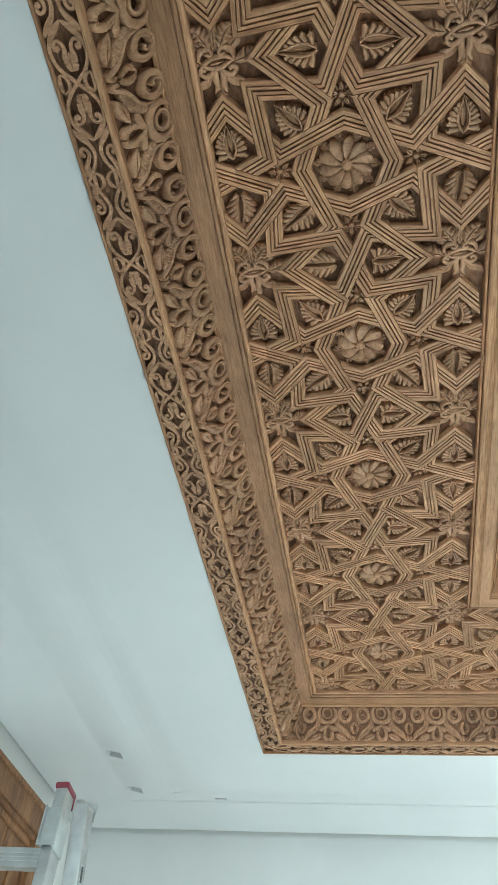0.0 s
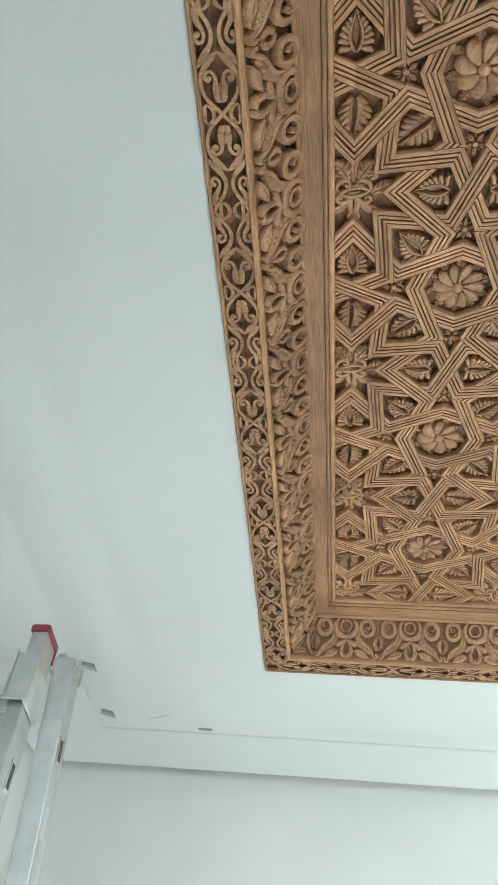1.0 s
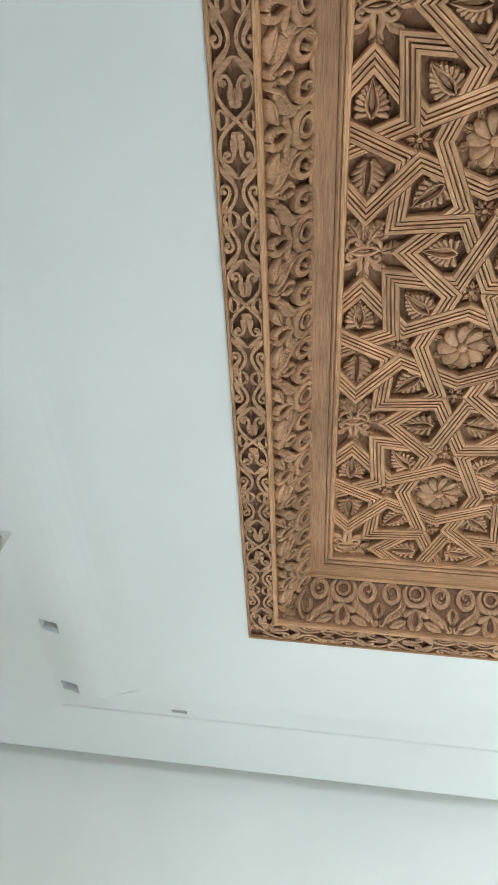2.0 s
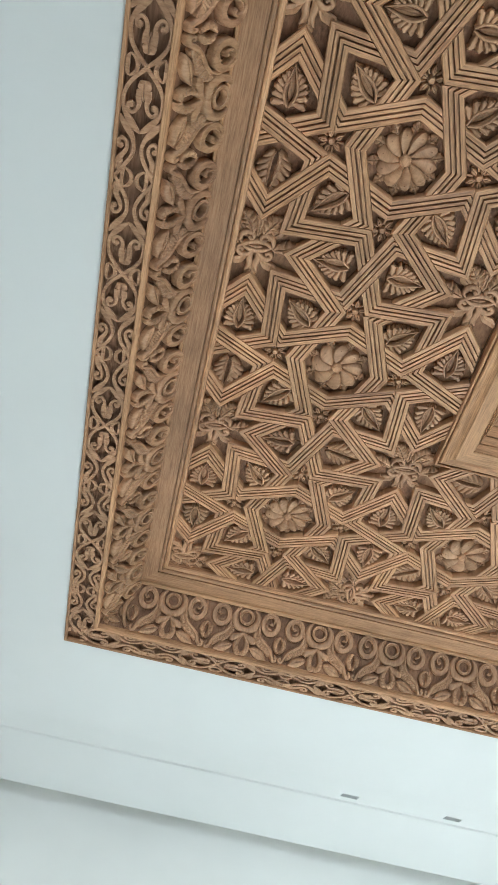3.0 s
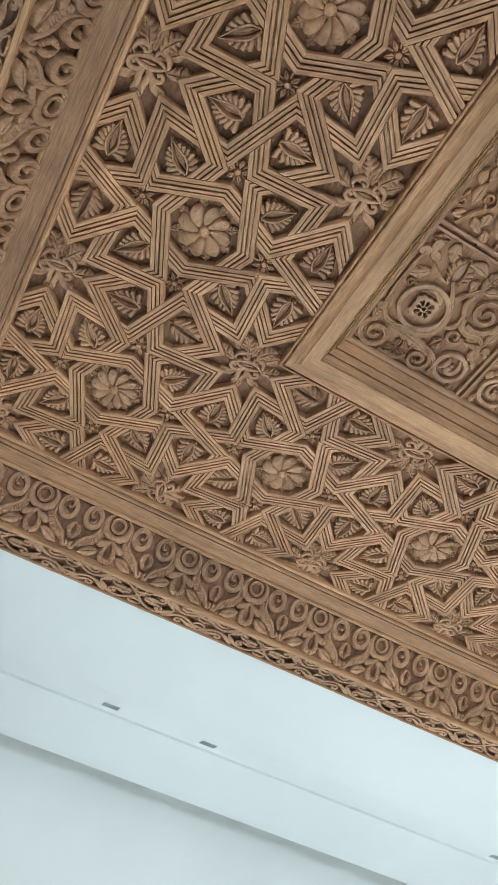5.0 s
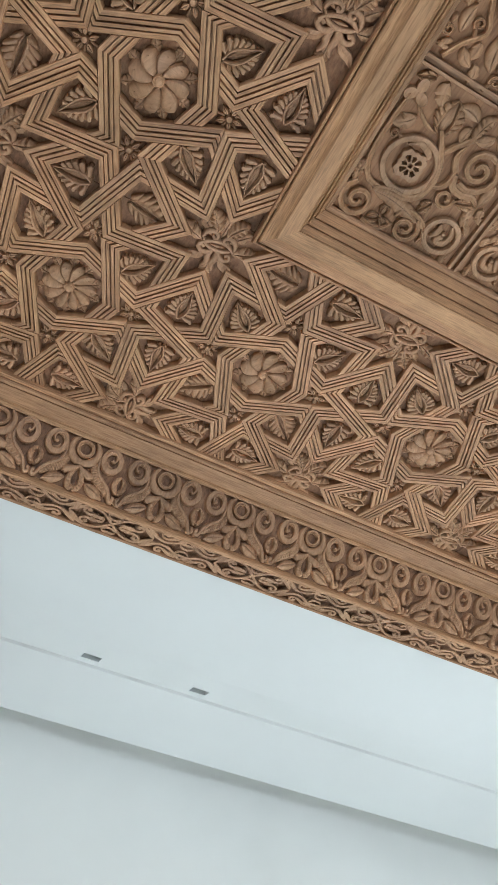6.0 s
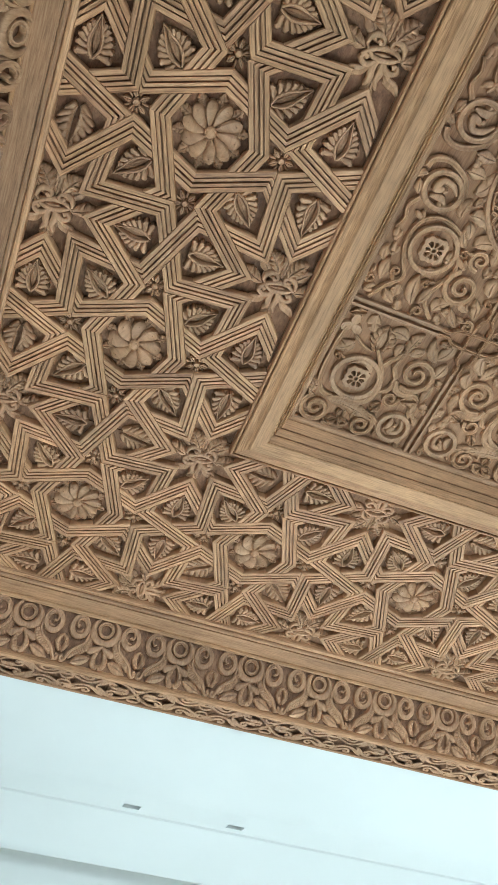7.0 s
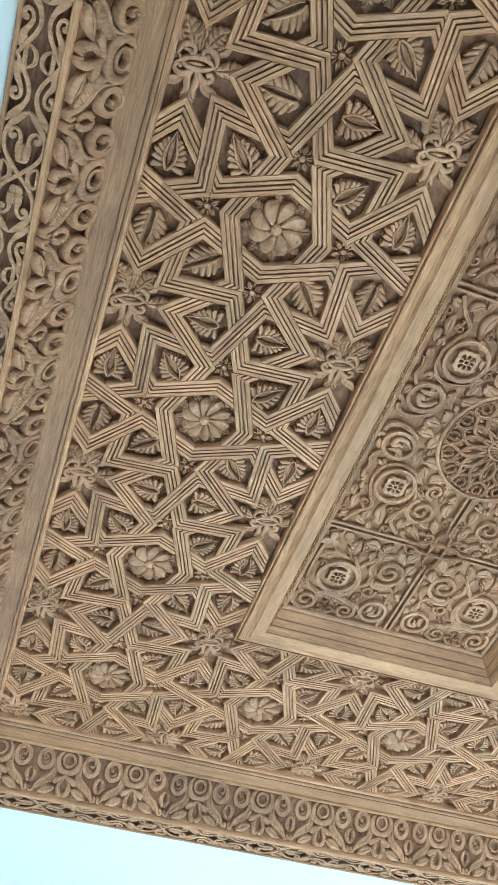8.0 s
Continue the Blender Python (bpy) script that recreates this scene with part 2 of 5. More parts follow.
        self.frond(x, y, angle, length, width * 1.22, height, lobes=max(1, lobes + 1 if lobes else 1), deep=0.22 if lobes else 0.0, bend=bend * 1.3, sweep=0.6,
                   slit=0.7, belly=0.42, open_to=0.07, flute=0.5, n=None if lobes else 10)

    def drop(self, x, y, angle, length, width, height, bend=0.0, n=4, base=0.0):
        """A small rounded lobe with a ridge."""
        rows = []
        for i in range(n + 1):
            t = i / n
            a = radians(angle + bend * t)
            mid = radians(angle + bend * t * 0.5)
            px, py = x + length * t * math.cos(mid), y + length * t * math.sin(mid)
            w = 0.5 * width * (0.35 + 0.65 * math.sin(math.pi * (0.2 + 0.62 * t))) * (0.45 if i == n else 1.0)
            nx, ny = -math.sin(a), math.cos(a)
            hh = height * (0.7 + 0.3 * math.sin(math.pi * t))
            rows.append([self.point(px + nx * w * k, py + ny * w * k, base + hh * g)
                         for k, g in ((1.0, -0.15), (0.88, 0.72), (0.35, 0.96), (0.0, 1.0), (-0.35, 0.96), (-0.88, 0.72), (-1.0, -0.15))])
        self.strips(rows)
        self.f.append(tuple(rows[-1]))

    def knob(self, cx, cy, r, height, n=10, base=0.0, dent=0.0):
        rows = []
        for k, g in ((1.0, -0.1), (0.92, 0.55), (0.6, 0.95), (0.25, 1.0 - dent)):
            rows.append([self.point(cx + r * k * math.cos(2 * math.pi * i / n), cy + r * k * math.sin(2 * math.pi * i / n), base + height * g)
                         for i in range(n)])
        for a, b in zip(rows, rows[1:]):
            for i in range(n):
                self.f.append((a[i], a[(i + 1) % n], b[(i + 1) % n], b[i]))
        self.f.append(tuple(rows[-1]))

    def spiral(self, cx, cy, r, turns, start, width, height, hand=1, base=0.0, inner=0.12):
        """A volute that winds in to its centre."""
        n = int(12 * turns) + 1
        pts = []
        for i in range(n):
            t = i / (n - 1)
            a = radians(start) + hand * 2 * math.pi * turns * t
            rr = r * (1 - t * (1 - inner))
            pts.append((cx + rr * math.cos(a), cy + rr * math.sin(a)))
        self.stroke(pts, width, height, taper=(1.0, 0.75), steps=n, base=base)

    def fill(self, u0, u1, v0, v1, height, rng, count, least=0.0045, most=0.017, wall=0.004, skip=None):
        """Grows leaves and buds into the emptiest spots of a rectangle until count are set or no gap is wider than least."""
        spots = np.array([(u0 + (u1 - u0) * (i + rng.random()) / 56, v0 + (v1 - v0) * (j + rng.random()) / 56) for i in range(56) for j in range(56)])
        if skip:
            spots = np.array([p for p in spots if not skip(*p)])
        have = np.array([(p[0], p[1]) for p in self.v])
        room = np.full(len(spots), 1.0)
        for k in range(0, len(have), 400):
            d = np.hypot(spots[:, None, 0] - have[None, k:k + 400, 0], spots[:, None, 1] - have[None, k:k + 400, 1])
            room = np.minimum(room, d.min(axis=1))
        edge = np.minimum.reduce([spots[:, 0] - u0, u1 - spots[:, 0], spots[:, 1] - v0, v1 - spots[:, 1]]) + wall
        room = np.minimum(room, edge)
        for _ in range(count):
            k = int(room.argmax())
            r = float(min(room[k], most))
            if r < least:
                break
            u, v = spots[k]
            first = len(self.v)
            turn = rng.uniform(0, 360)
            # try a few directions and keep the one that reaches farthest into the gap
            best = -1.0
            for q in range(12):
                a = radians(q * 30)
                d = np.hypot(spots[:, 0] - u - 1.3 * r * math.cos(a), spots[:, 1] - v - 1.3 * r * math.sin(a))
                free = float(room[int(d.argmin())])
                if free > best:
                    best, turn = free, q * 30 + rng.uniform(-10, 10)
            ca, sa = math.cos(radians(turn)), math.sin(radians(turn))
            length = r * (1.9 + 0.9 * min(1.0, best / r))
            kind = rng.random()
            hand = rng.choice((-1, 1))
            if kind < 0.72 or r < 0.009:
                self.frond(u - ca * r * 1.0, v - sa * r * 1.0, turn, length * 1.05, r * 1.7, height * rng.uniform(0.78, 0.95), bend=hand * rng.uniform(40, 95), lobes=rng.choice((1, 3, 4)) if r > 0.010 else 1,
                           deep=0.22, slit=0.75, open_to=0.06, belly=0.4, n=10)
            else:
                self.spiral(u, v, r * 0.82, 1.3, turn, r * 0.44, height * 0.95, hand=hand, inner=0.25)
                self.frond(u + ca * r * 0.7, v + sa * r * 0.7, turn - 70 * hand, r * 1.3, r * 0.7, height * 0.9, bend=hand * 50, lobes=1, deep=0.0, slit=0.8, open_to=0.05, n=7)
            added = np.array([(p[0], p[1]) for p in self.v[first:]])
            d = np.hypot(spots[:, None, 0] - added[None, :, 0], spots[:, None, 1] - added[None, :, 1]).min(axis=1)
            room = np.minimum(room, d)
            room[np.hypot(spots[:, 0] - u, spots[:, 1] - v) < r] = 0.0

    def disc(self, cx, cy, rx, ry, height, turn=0.0, n=16, base=0.0, hollow=0.0):
        """A low cushion with a rounded rim and, where hollow is given, a sunk middle."""
        rows = []
        for k, g in ((1.0, -0.1), (0.97, 0.7), (0.84, 1.0), (0.5, 1.0 - 0.5 * hollow), (0.15, 1.0 - hollow)):
            row = []
            for i in range(n):
                a = 2 * math.pi * i / n
                x, y = rx * k * math.cos(a), ry * k * math.sin(a)
                row.append(self.point(cx + x * math.cos(turn) - y * math.sin(turn), cy + x * math.sin(turn) + y * math.cos(turn), base + height * g))
            rows.append(row)
        self.strips([list(c) for c in zip(*rows)], closed=True)
        self.f.append(tuple(rows[-1]))

    def palmette(self, x, y, angle, length, width, height, lobes=6, deep=0.22, open_to=0.14, belly=0.34, back=0.10, fan=0.55, skew=0.0):
        """A leaf of two halves round an open almond: rounded lobes fan out from its broad foot to the pointed tip; skew bends the tip."""
        n = 6 * lobes
        ca, sa = math.cos(radians(angle)), math.sin(radians(angle))
        for s in (1, -1):
            rows = []
            for i in range(n + 1):
                t = i / n
                lobe = abs(math.sin(math.pi * lobes * t)) ** 0.6
                env = math.sin(0.5 * math.pi * min(1.0, (t + 0.06) / (belly + 0.06))) if t < belly else math.cos(0.5 * math.pi * ((t - belly) / (1.001 - belly)) ** 1.15)
                env = max(env, 0.02)
                iu, iv = length * (0.03 + 0.94 * t ** 1.55), open_to * width * math.sin(math.pi * min(1.0, 0.06 + 0.92 * t)) ** 0.85
                ou = length * (t + fan * 0.22 * (1 - t) * env - back * (1 - t) ** 3)
                ov = 0.5 * width * env + 0.001
                reach = 1 - deep * (1 - lobe)
                ou, ov = iu + (ou - iu) * reach, iv + max(0.0008, (ov - iv) * reach)
                row = []
                for k, g in ((0.0, -0.1), (0.02, 0.72), (0.10, 0.86), (0.24, 0.70), (0.48, 0.90), (0.72, 1.0), (0.90, 0.84), (0.985, 0.46), (1.0, -0.1)):
                    if g > 0 and k > 0.2:
                        g *= 1 - 0.58 * min(1.0, (k - 0.2) * 2.4) * (1 - lobe)
                    u, v = iu + (ou - iu) * k, s * (iv + (ov - iv) * k)
                    v += skew * length * t * t
                    row.append(self.point(x + u * ca - v * sa, y + u * sa + v * ca, height * g * (0.86 + 0.14 * math.sin(math.pi * t))))
                rows.append(row)
            self.strips(rows)
            self.f.append(tuple(rows[0]))
        if skew == 0.0:
            self.leaf(x + ca * length * 0.06, y + sa * length * 0.06, angle, length * 0.86, 1.9 * open_to * width, height * 0.34, n=6, vein=0.85)

    def mesh(self, name, mat, smooth_shade=True):
        me = bpy.data.meshes.new(name)
        me.from_pydata(self.v, [], self.f)
        layer = me.uv_layers.new(name="UVMap")
        for loop in me.loops:
            layer.data[loop.index].uv = self.uv[loop.vertex_index]
        me.materials.append(mat)
        if smooth_shade:
            me.polygons.foreach_set("use_smooth", [True] * len(me.polygons))
        me.update()
        if smooth_shade:
            me.set_sharp_from_angle(angle=radians(38))
        return me


def spline_value(values, t):
    """The value at the share t along evenly spaced values."""
    s = t * (len(values) - 1)
    k = min(int(s), len(values) - 2)
    return values[k] + (values[k + 1] - values[k]) * (s - k)


def smooth(pts, steps):
    """Points of a Catmull-Rom curve through pts, evenly over its stretches."""
    if len(pts) < 3:
        (x0, y0), (x1, y1) = pts[0], pts[-1]
        return [(x0 + (x1 - x0) * i / steps, y0 + (y1 - y0) * i / steps) for i in range(steps + 1)]
    p = [pts[0], *pts, pts[-1]]
    out = []
    spans = len(pts) - 1
    for i in range(steps + 1):
        s = min(i / steps * spans, spans - 1e-6)
        k, t = int(s), s - int(s)
        a, b, c, d = p[k], p[k + 1], p[k + 2], p[k + 3]
        out.append(tuple(0.5 * (2 * b[j] + (c[j] - a[j]) * t + (2 * a[j] - 5 * b[j] + 4 * c[j] - d[j]) * t * t
                                + (3 * b[j] - a[j] - 3 * c[j] + d[j]) * t ** 3) for j in (0, 1)))
    return out


def place(name, me, parent=None, m=None, label=""):
    """One object on mesh data that may be shared."""
    ob = new(name, me)
    if parent:
        ob.parent = parent
    if m is not None:
        ob.matrix_local = m
    if label:
        ob["label"] = label
    return ob


def part(name, bm, mat, parent=None, label="", sharp=True):
    """Links a bmesh as one mesh object under a thing or a part."""
    me = bpy.data.meshes.new(name)
    bmesh.ops.recalc_face_normals(bm, faces=bm.faces)
    bm.to_mesh(me)
    bm.free()
    me.materials.append(mat)
    return place(name, me, parent, None, label)


def empty(name, m=None):
    ob = new(name)
    ob.empty_display_size = 0.05
    if m is not None:
        ob.matrix_world = m
    return ob


def box(bm, lo, hi, bevel=0.0):
    """An axis-aligned block, with its edges rounded where bevel is given."""
    r = bmesh.ops.create_cube(bm, size=1.0)
    vs = r["verts"]
    for v in vs:
        v.co = Vector([lo[i] + (v.co[i] + 0.5) * (hi[i] - lo[i]) for i in range(3)])
    if bevel:
        es = list({e for v in vs for e in v.link_edges})
        bmesh.ops.bevel(bm, geom=es, offset=bevel, segments=2, affect="EDGES", profile=0.6)
    return vs


def beam(bm, a, b, half_x, half_y, side=(1, 0, 0), bevel=0.0):
    """A bar of rectangular section from a to b."""
    a, b = Vector(a), Vector(b)
    d = (b - a).normalized()
    s = Vector(side)
    s = (s - d * s.dot(d)).normalized()
    q = d.cross(s)
    vs = [bm.verts.new(p + s * half_x * i + q * half_y * j) for p in (a, b) for i, j in ((-1, -1), (1, -1), (1, 1), (-1, 1))]
    fs = [(0, 1, 2, 3), (4, 5, 6, 7), (0, 1, 5, 4), (1, 2, 6, 5), (2, 3, 7, 6), (3, 0, 4, 7)]
    for f in fs:
        bm.faces.new([vs[i] for i in f])
    if bevel:
        es = list({e for v in vs for e in v.link_edges})
        bmesh.ops.bevel(bm, geom=es, offset=bevel, segments=2, affect="EDGES", profile=0.6)


# ---- rings of mouldings round the coffer ----
def far_extra(w):
    """The far side of the cornice is a little wider."""
    return 0.012 * min(1.0, max(0.0, (w - 0.33) / 0.07))


def rect_outer(w):
    """Corners of the rectangle w outside the outermost rows of rosettes: far left, far right, near right, near left."""
    f = w + far_extra(w)
    return [(-w, f), (X_MAX + w, f), (X_MAX + w, Y_MIN - w), (-w, Y_MIN - w)]


def rect_inner(w):
    """Corners of the rectangle w inside those rows."""
    x = w + 0.012 * max(0.0, min(1.0, (0.3885 - w) / 0.122))
    return [(x, -w), (X_MAX - x, -w), (X_MAX - x, Y_MIN + w), (x, Y_MIN + w)]


SIDES = {"far": (0, 1), "right": (1, 2), "near": (2, 3), "left": (3, 0)}


def moulding(name, profile, side, rect, mat, parent, label="", soft=False):
    """A bar of the given cross-section (w, z) along one side, mitred at both corners, with the grain along it."""
    i, j = SIDES[side]
    bm = bmesh.new()
    uv = bm.loops.layers.uv.new("UVMap")
    a = [bm.verts.new((*rect(w)[i], z)) for w, z in profile]
    b = [bm.verts.new((*rect(w)[j], z)) for w, z in profile]
    lens = [0.0]
    for (w0, z0), (w1, z1) in zip(profile, profile[1:] + profile[:1]):
        lens.append(lens[-1] + math.hypot(w1 - w0, z1 - z0))
    n = len(profile)
    axis = 0 if side in ("far", "near") else 1
    for k in range(n):
        f = bm.faces.new((a[k], a[(k + 1) % n], b[(k + 1) % n], b[k]))
        f.smooth = soft
        for loop, across in zip(f.loops, (lens[k], lens[k + 1], lens[k + 1], lens[k])):
            loop[uv].uv = (loop.vert.co[axis], across)
    bm.faces.new(a)
    bm.faces.new(b)
    return part(name, bm, mat, parent, label)


def tread(w0, z0, w1, z1, thick):
    """Cross-section of a board between two profile points, thick upwards."""
    return [(w0, z0), (w1, z1), (w1, z1 + thick), (w0, z0 + thick)]


# ---- the room ----
def ease(t):
    t = min(1.0, max(0.0, t))
    return t * t * (3 - 2 * t)


def edge_rect(e):
    """Corners of the ceiling at the distance e outside the coffer's edge; the tray is wider on the west side."""
    w, f = 0.492 + e, 0.504 + e
    west = w + 0.13 * ease((e - 0.30) / 0.266)
    return [(-west, f), (X_MAX + w, f), (X_MAX + w, Y_MIN - w), (-west, Y_MIN - w)]


def ceiling_band(bm, e0, z0, e1, z1, holes=None, depth=0.030, only=None):
    """A ring of ceiling between two distances; holes: by side, (position along it, half length, from, to) of lamp recesses."""
    r0, r1 = edge_rect(e0), edge_rect(e1)
    for side, (i, j) in SIDES.items():
        if only and side not in only:
            continue
        axis = 0 if side in ("far", "near") else 1

        def at(s, t, up=0.0):
            """The point of the band at the coordinate s along the side and the share t across it."""
            lo, hi = Vector((*r0[i], z0)).lerp(Vector((*r1[i], z1)), t), Vector((*r0[j], z0)).lerp(Vector((*r1[j], z1)), t)
            k = (s - lo[axis]) / (hi[axis] - lo[axis])
            p = lo.lerp(hi, k)
            return p + Vector((0, 0, up))

        def quad(*ps):
            bm.faces.new([bm.verts.new(p) for p in ps])

        ends = lambda t: (Vector((*r0[i], z0)).lerp(Vector((*r1[i], z1)), t), Vector((*r0[j], z0)).lerp(Vector((*r1[j], z1)), t))
        mine = sorted((holes or {}).get(side, []))
        forward = r0[j][axis] > r0[i][axis]
        if not forward:
            mine = mine[::-1]
        cuts = []
        for c, half, t0, t1 in mine:
            cuts.append((c - half, c + half, t0, t1) if forward else (c + half, c - half, t0, t1))
        a0, a1 = ends(0)[0], ends(1)[0]
        for s0, s1, t0, t1 in cuts:
            b0, b1 = at(s0, 0), at(s0, 1)
            quad(a0, b0, b1, a1)
            c0, c1 = at(s1, 0), at(s1, 1)
            quad(b0, c0, at(s1, t0), at(s0, t0))
            quad(at(s0, t1), at(s1, t1), c1, b1)
            ps = [at(s0, t0), at(s1, t0), at(s1, t1), at(s0, t1)]
            qs = [p + Vector((0, 0, depth)) for p in ps]
            for k in range(4):
                quad(ps[k], ps[(k + 1) % 4], qs[(k + 1) % 4], qs[k])
            quad(*qs)
            a0, a1 = c0, c1
        quad(a0, ends(0)[1], ends(1)[1], a1)


FAR_SPOTS = [-0.761, 0.459, 0.799, 1.958, 2.294]
SIDE_SPOTS = [0.93, 0.585, -2.25, -2.6]
spots = {"far": [(s, 0.027, 0.25, 0.82) for s in FAR_SPOTS],
         "left": [(s, 0.027, 0.10, 0.90) for s in SIDE_SPOTS],
         "right": [(s, 0.031, 0.22, 0.92) for s in SIDE_SPOTS]}
x0, x1, y0, y1 = ROOM

bm = bmesh.new()
ceiling_band(bm, 0.0, Z_FRET + 0.004, C1, Z_FRET + 0.002)
steps = [(0.0, 0.0), (0.15, 0.01), (0.30, 0.07), (0.42, 0.18), (0.74, 0.70), (0.94, 0.98), (1.0, 1.0)]
rows = [(C1 + (C2 - C1) * q, Z_FRET + 0.002 + (Z_TRAY - 0.004 - Z_FRET - 0.002) * g) for q, g in steps]
for n, ((ea, za), (eb, zb)) in enumerate(zip(rows, rows[1:])):
    ceiling_band(bm, ea, za, eb, zb, spots if n == 4 else None, only=("far", "right", "near"))
lined_rows = rows
# the left side rises in two soft steps
left_steps = [C1 + 0.018 * k for k in range(11)] + [0.486, 0.492, 0.548, 0.554, 0.560, C2]
rows = [(e, Z_FRET + 0.002 + (Z_TRAY - 0.006 - Z_FRET) * (0.22 * ease((e - 0.335) / 0.075) + 0.78 * ease((e - 0.44) / 0.14))) for e in left_steps]
for (ea, za), (eb, zb) in zip(rows, rows[1:]):
    ceiling_band(bm, ea, za, eb, zb, spots if ea == 0.492 else None, only=("left",))
# the two profiles are joined along the mitres of the left side


def mitre_point(profile, corner, e):
    """The point of a bevel's edge over the mitre, at the distance e."""
    for (ea, za), (eb, zb) in zip(profile, profile[1:]):
        if e <= eb or eb == profile[-1][0]:
            t = (e - ea) / (eb - ea)
            return Vector((*edge_rect(ea)[corner], za)).lerp(Vector((*edge_rect(eb)[corner], zb)), t)


for corner in (0, 3):
    marks = sorted({round(e, 5) for e, _ in rows + lined_rows})
    for ea, eb in zip(marks, marks[1:]):
        ps = [mitre_point(lined_rows, corner, ea), mitre_point(lined_rows, corner, eb), mitre_point(rows, corner, eb), mitre_point(rows, corner, ea)]
        bm.faces.new([bm.verts.new(p) for p in ps])
lined, plain = ("far", "right", "near"), ("left",)
for (ea, za), (eb, zb) in zip(((0, -0.004), (0.004, 0.009), (0.011, 0.009)), ((0.004, 0.009), (0.011, 0.009), (0.021, 0.0))):
    ceiling_band(bm, C2 + ea, Z_TRAY + za, C2 + eb, Z_TRAY + zb, only=lined)
ceiling_band(bm, C2, rows[-1][1], C2 + 0.07, Z_TRAY - 0.001, only=plain)
ceiling_band(bm, C2 + 0.07, Z_TRAY - 0.001, 0.921, Z_TRAY, only=plain)
ceiling_band(bm, C2 + 0.021, Z_TRAY, 0.921, Z_TRAY, only=lined)
ceiling_band(bm, 0.921, Z_TRAY, 0.923, Z_TRAY + 0.1)
ceiling_band(bm, 0.923, Z_TRAY + 0.1, 1.15, Z_TRAY + 0.1)
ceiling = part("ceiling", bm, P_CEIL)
tagged(ceiling, "white painted plasterboard ceiling with a shallow bevelled tray and lamp recesses", "ceiling", kind="structure")


def recessed_lamp(x, y, z):
    """A small unlit spot lamp, sunk into the ceiling; dark socket stands for shade."""
    thing = empty("recessed_lamp", Matrix.Translation((x, y, z)))
    tagged(thing, "small unlit spot lamp, its dark socket standing for shade in the ceiling recess", "lamp", "spot lamps of the ceiling")
    for name, mat, rings in (("socket", P_DARK, ((0.0, -0.002), (0.012, -0.003), (0.019, -0.008), (0.022, -0.012), (0.0225, 0.012))),
                             ("trim_ring", P_CEIL, ((0.0226, 0.010), (0.0226, -0.012), (0.0245, -0.013), (0.0262, -0.010), (0.0262, 0.010)))):
        bm = bmesh.new()
        cols = []
        for k in range(20):
            a = 2 * math.pi * k / 20
            cols.append([bm.verts.new((q * math.cos(a), q * math.sin(a), h)) for q, h in rings[1 if name == "socket" else 0:]])
        for a, b in zip(cols, cols[1:] + cols[:1]):
            for k in range(len(a) - 1):
                bm.faces.new((a[k], a[k + 1], b[k + 1], b[k]))
        if name == "socket":
            bm.faces.new([c[0] for c in cols])
        part(name, bm, mat, thing, "lamp socket darkened for recess shade" if name == "socket" else "")


for at_x in FAR_SPOTS:
    recessed_lamp(at_x + 0.006, 0.504 + 0.530, 3.036)
for at_y in SIDE_SPOTS:
    recessed_lamp(-(0.492 + 0.515 + 0.116), at_y, 3.034)
    recessed_lamp(X_MAX + 0.492 + 0.530, at_y, 3.036)

bm = bmesh.new()
box(bm, (x0 - 0.2, y0 - 0.2, 3.32), (x1 + 0.2, y1 + 0.2, 3.50))
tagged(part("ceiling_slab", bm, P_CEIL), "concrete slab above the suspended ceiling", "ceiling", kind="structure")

bm = bmesh.new()
box(bm, (x0 - 0.2, y0 - 0.2, -0.12), (x1 + 0.2, y1 + 0.2, 0.0))
tagged(part("floor", bm, P_FLOOR), "pale stone floor of the room", "floor", kind="structure")
bm = bmesh.new()
box(bm, (x0 - 0.2, y1, 0), (x1 + 0.2, y1 + 0.2, 3.32))
tagged(part("wall_north", bm, P_WALL), "plain off-white painted wall", "wall", kind="structure")
bm = bmesh.new()
box(bm, (x0 - 0.2, y0, 0), (x0, y1, 3.32))
tagged(part("wall_west", bm, P_WALL), "plain off-white painted wall", "wall", kind="structure")


def pierced_wall(name, lo, hi, axis, a0, a1, z0, z1):
    """A wall with one window opening, from a0 to a1 along the wall and z0 to z1 high."""
    bm = bmesh.new()
    spans = [(lo[axis], a0, lo[2], hi[2]), (a1, hi[axis], lo[2], hi[2]), (a0, a1, lo[2], z0), (a0, a1, z1, hi[2])]
    for s0, s1, b0, b1 in spans:
        l, h = list(lo), list(hi)
        l[axis], h[axis], l[2], h[2] = s0, s1, b0, b1
        box(bm, l, h)
    return tagged(part(name, bm, P_WALL), "off-white painted wall with a large unseen window opening", "wall", kind="structure")


pierced_wall("wall_south", (x0 - 0.2, y0 - 0.2, 0), (x1 + 0.2, y0, 3.32), 0, -0.85, 2.25, 0.15, 2.35)
# East opening is added, unseen, so sun and lamp reach the floor.
pierced_wall("wall_east", (x1, y0, 0), (x1 + 0.2, y1, 3.32), 1, -1.5, 1.1, 0.10, 2.50)


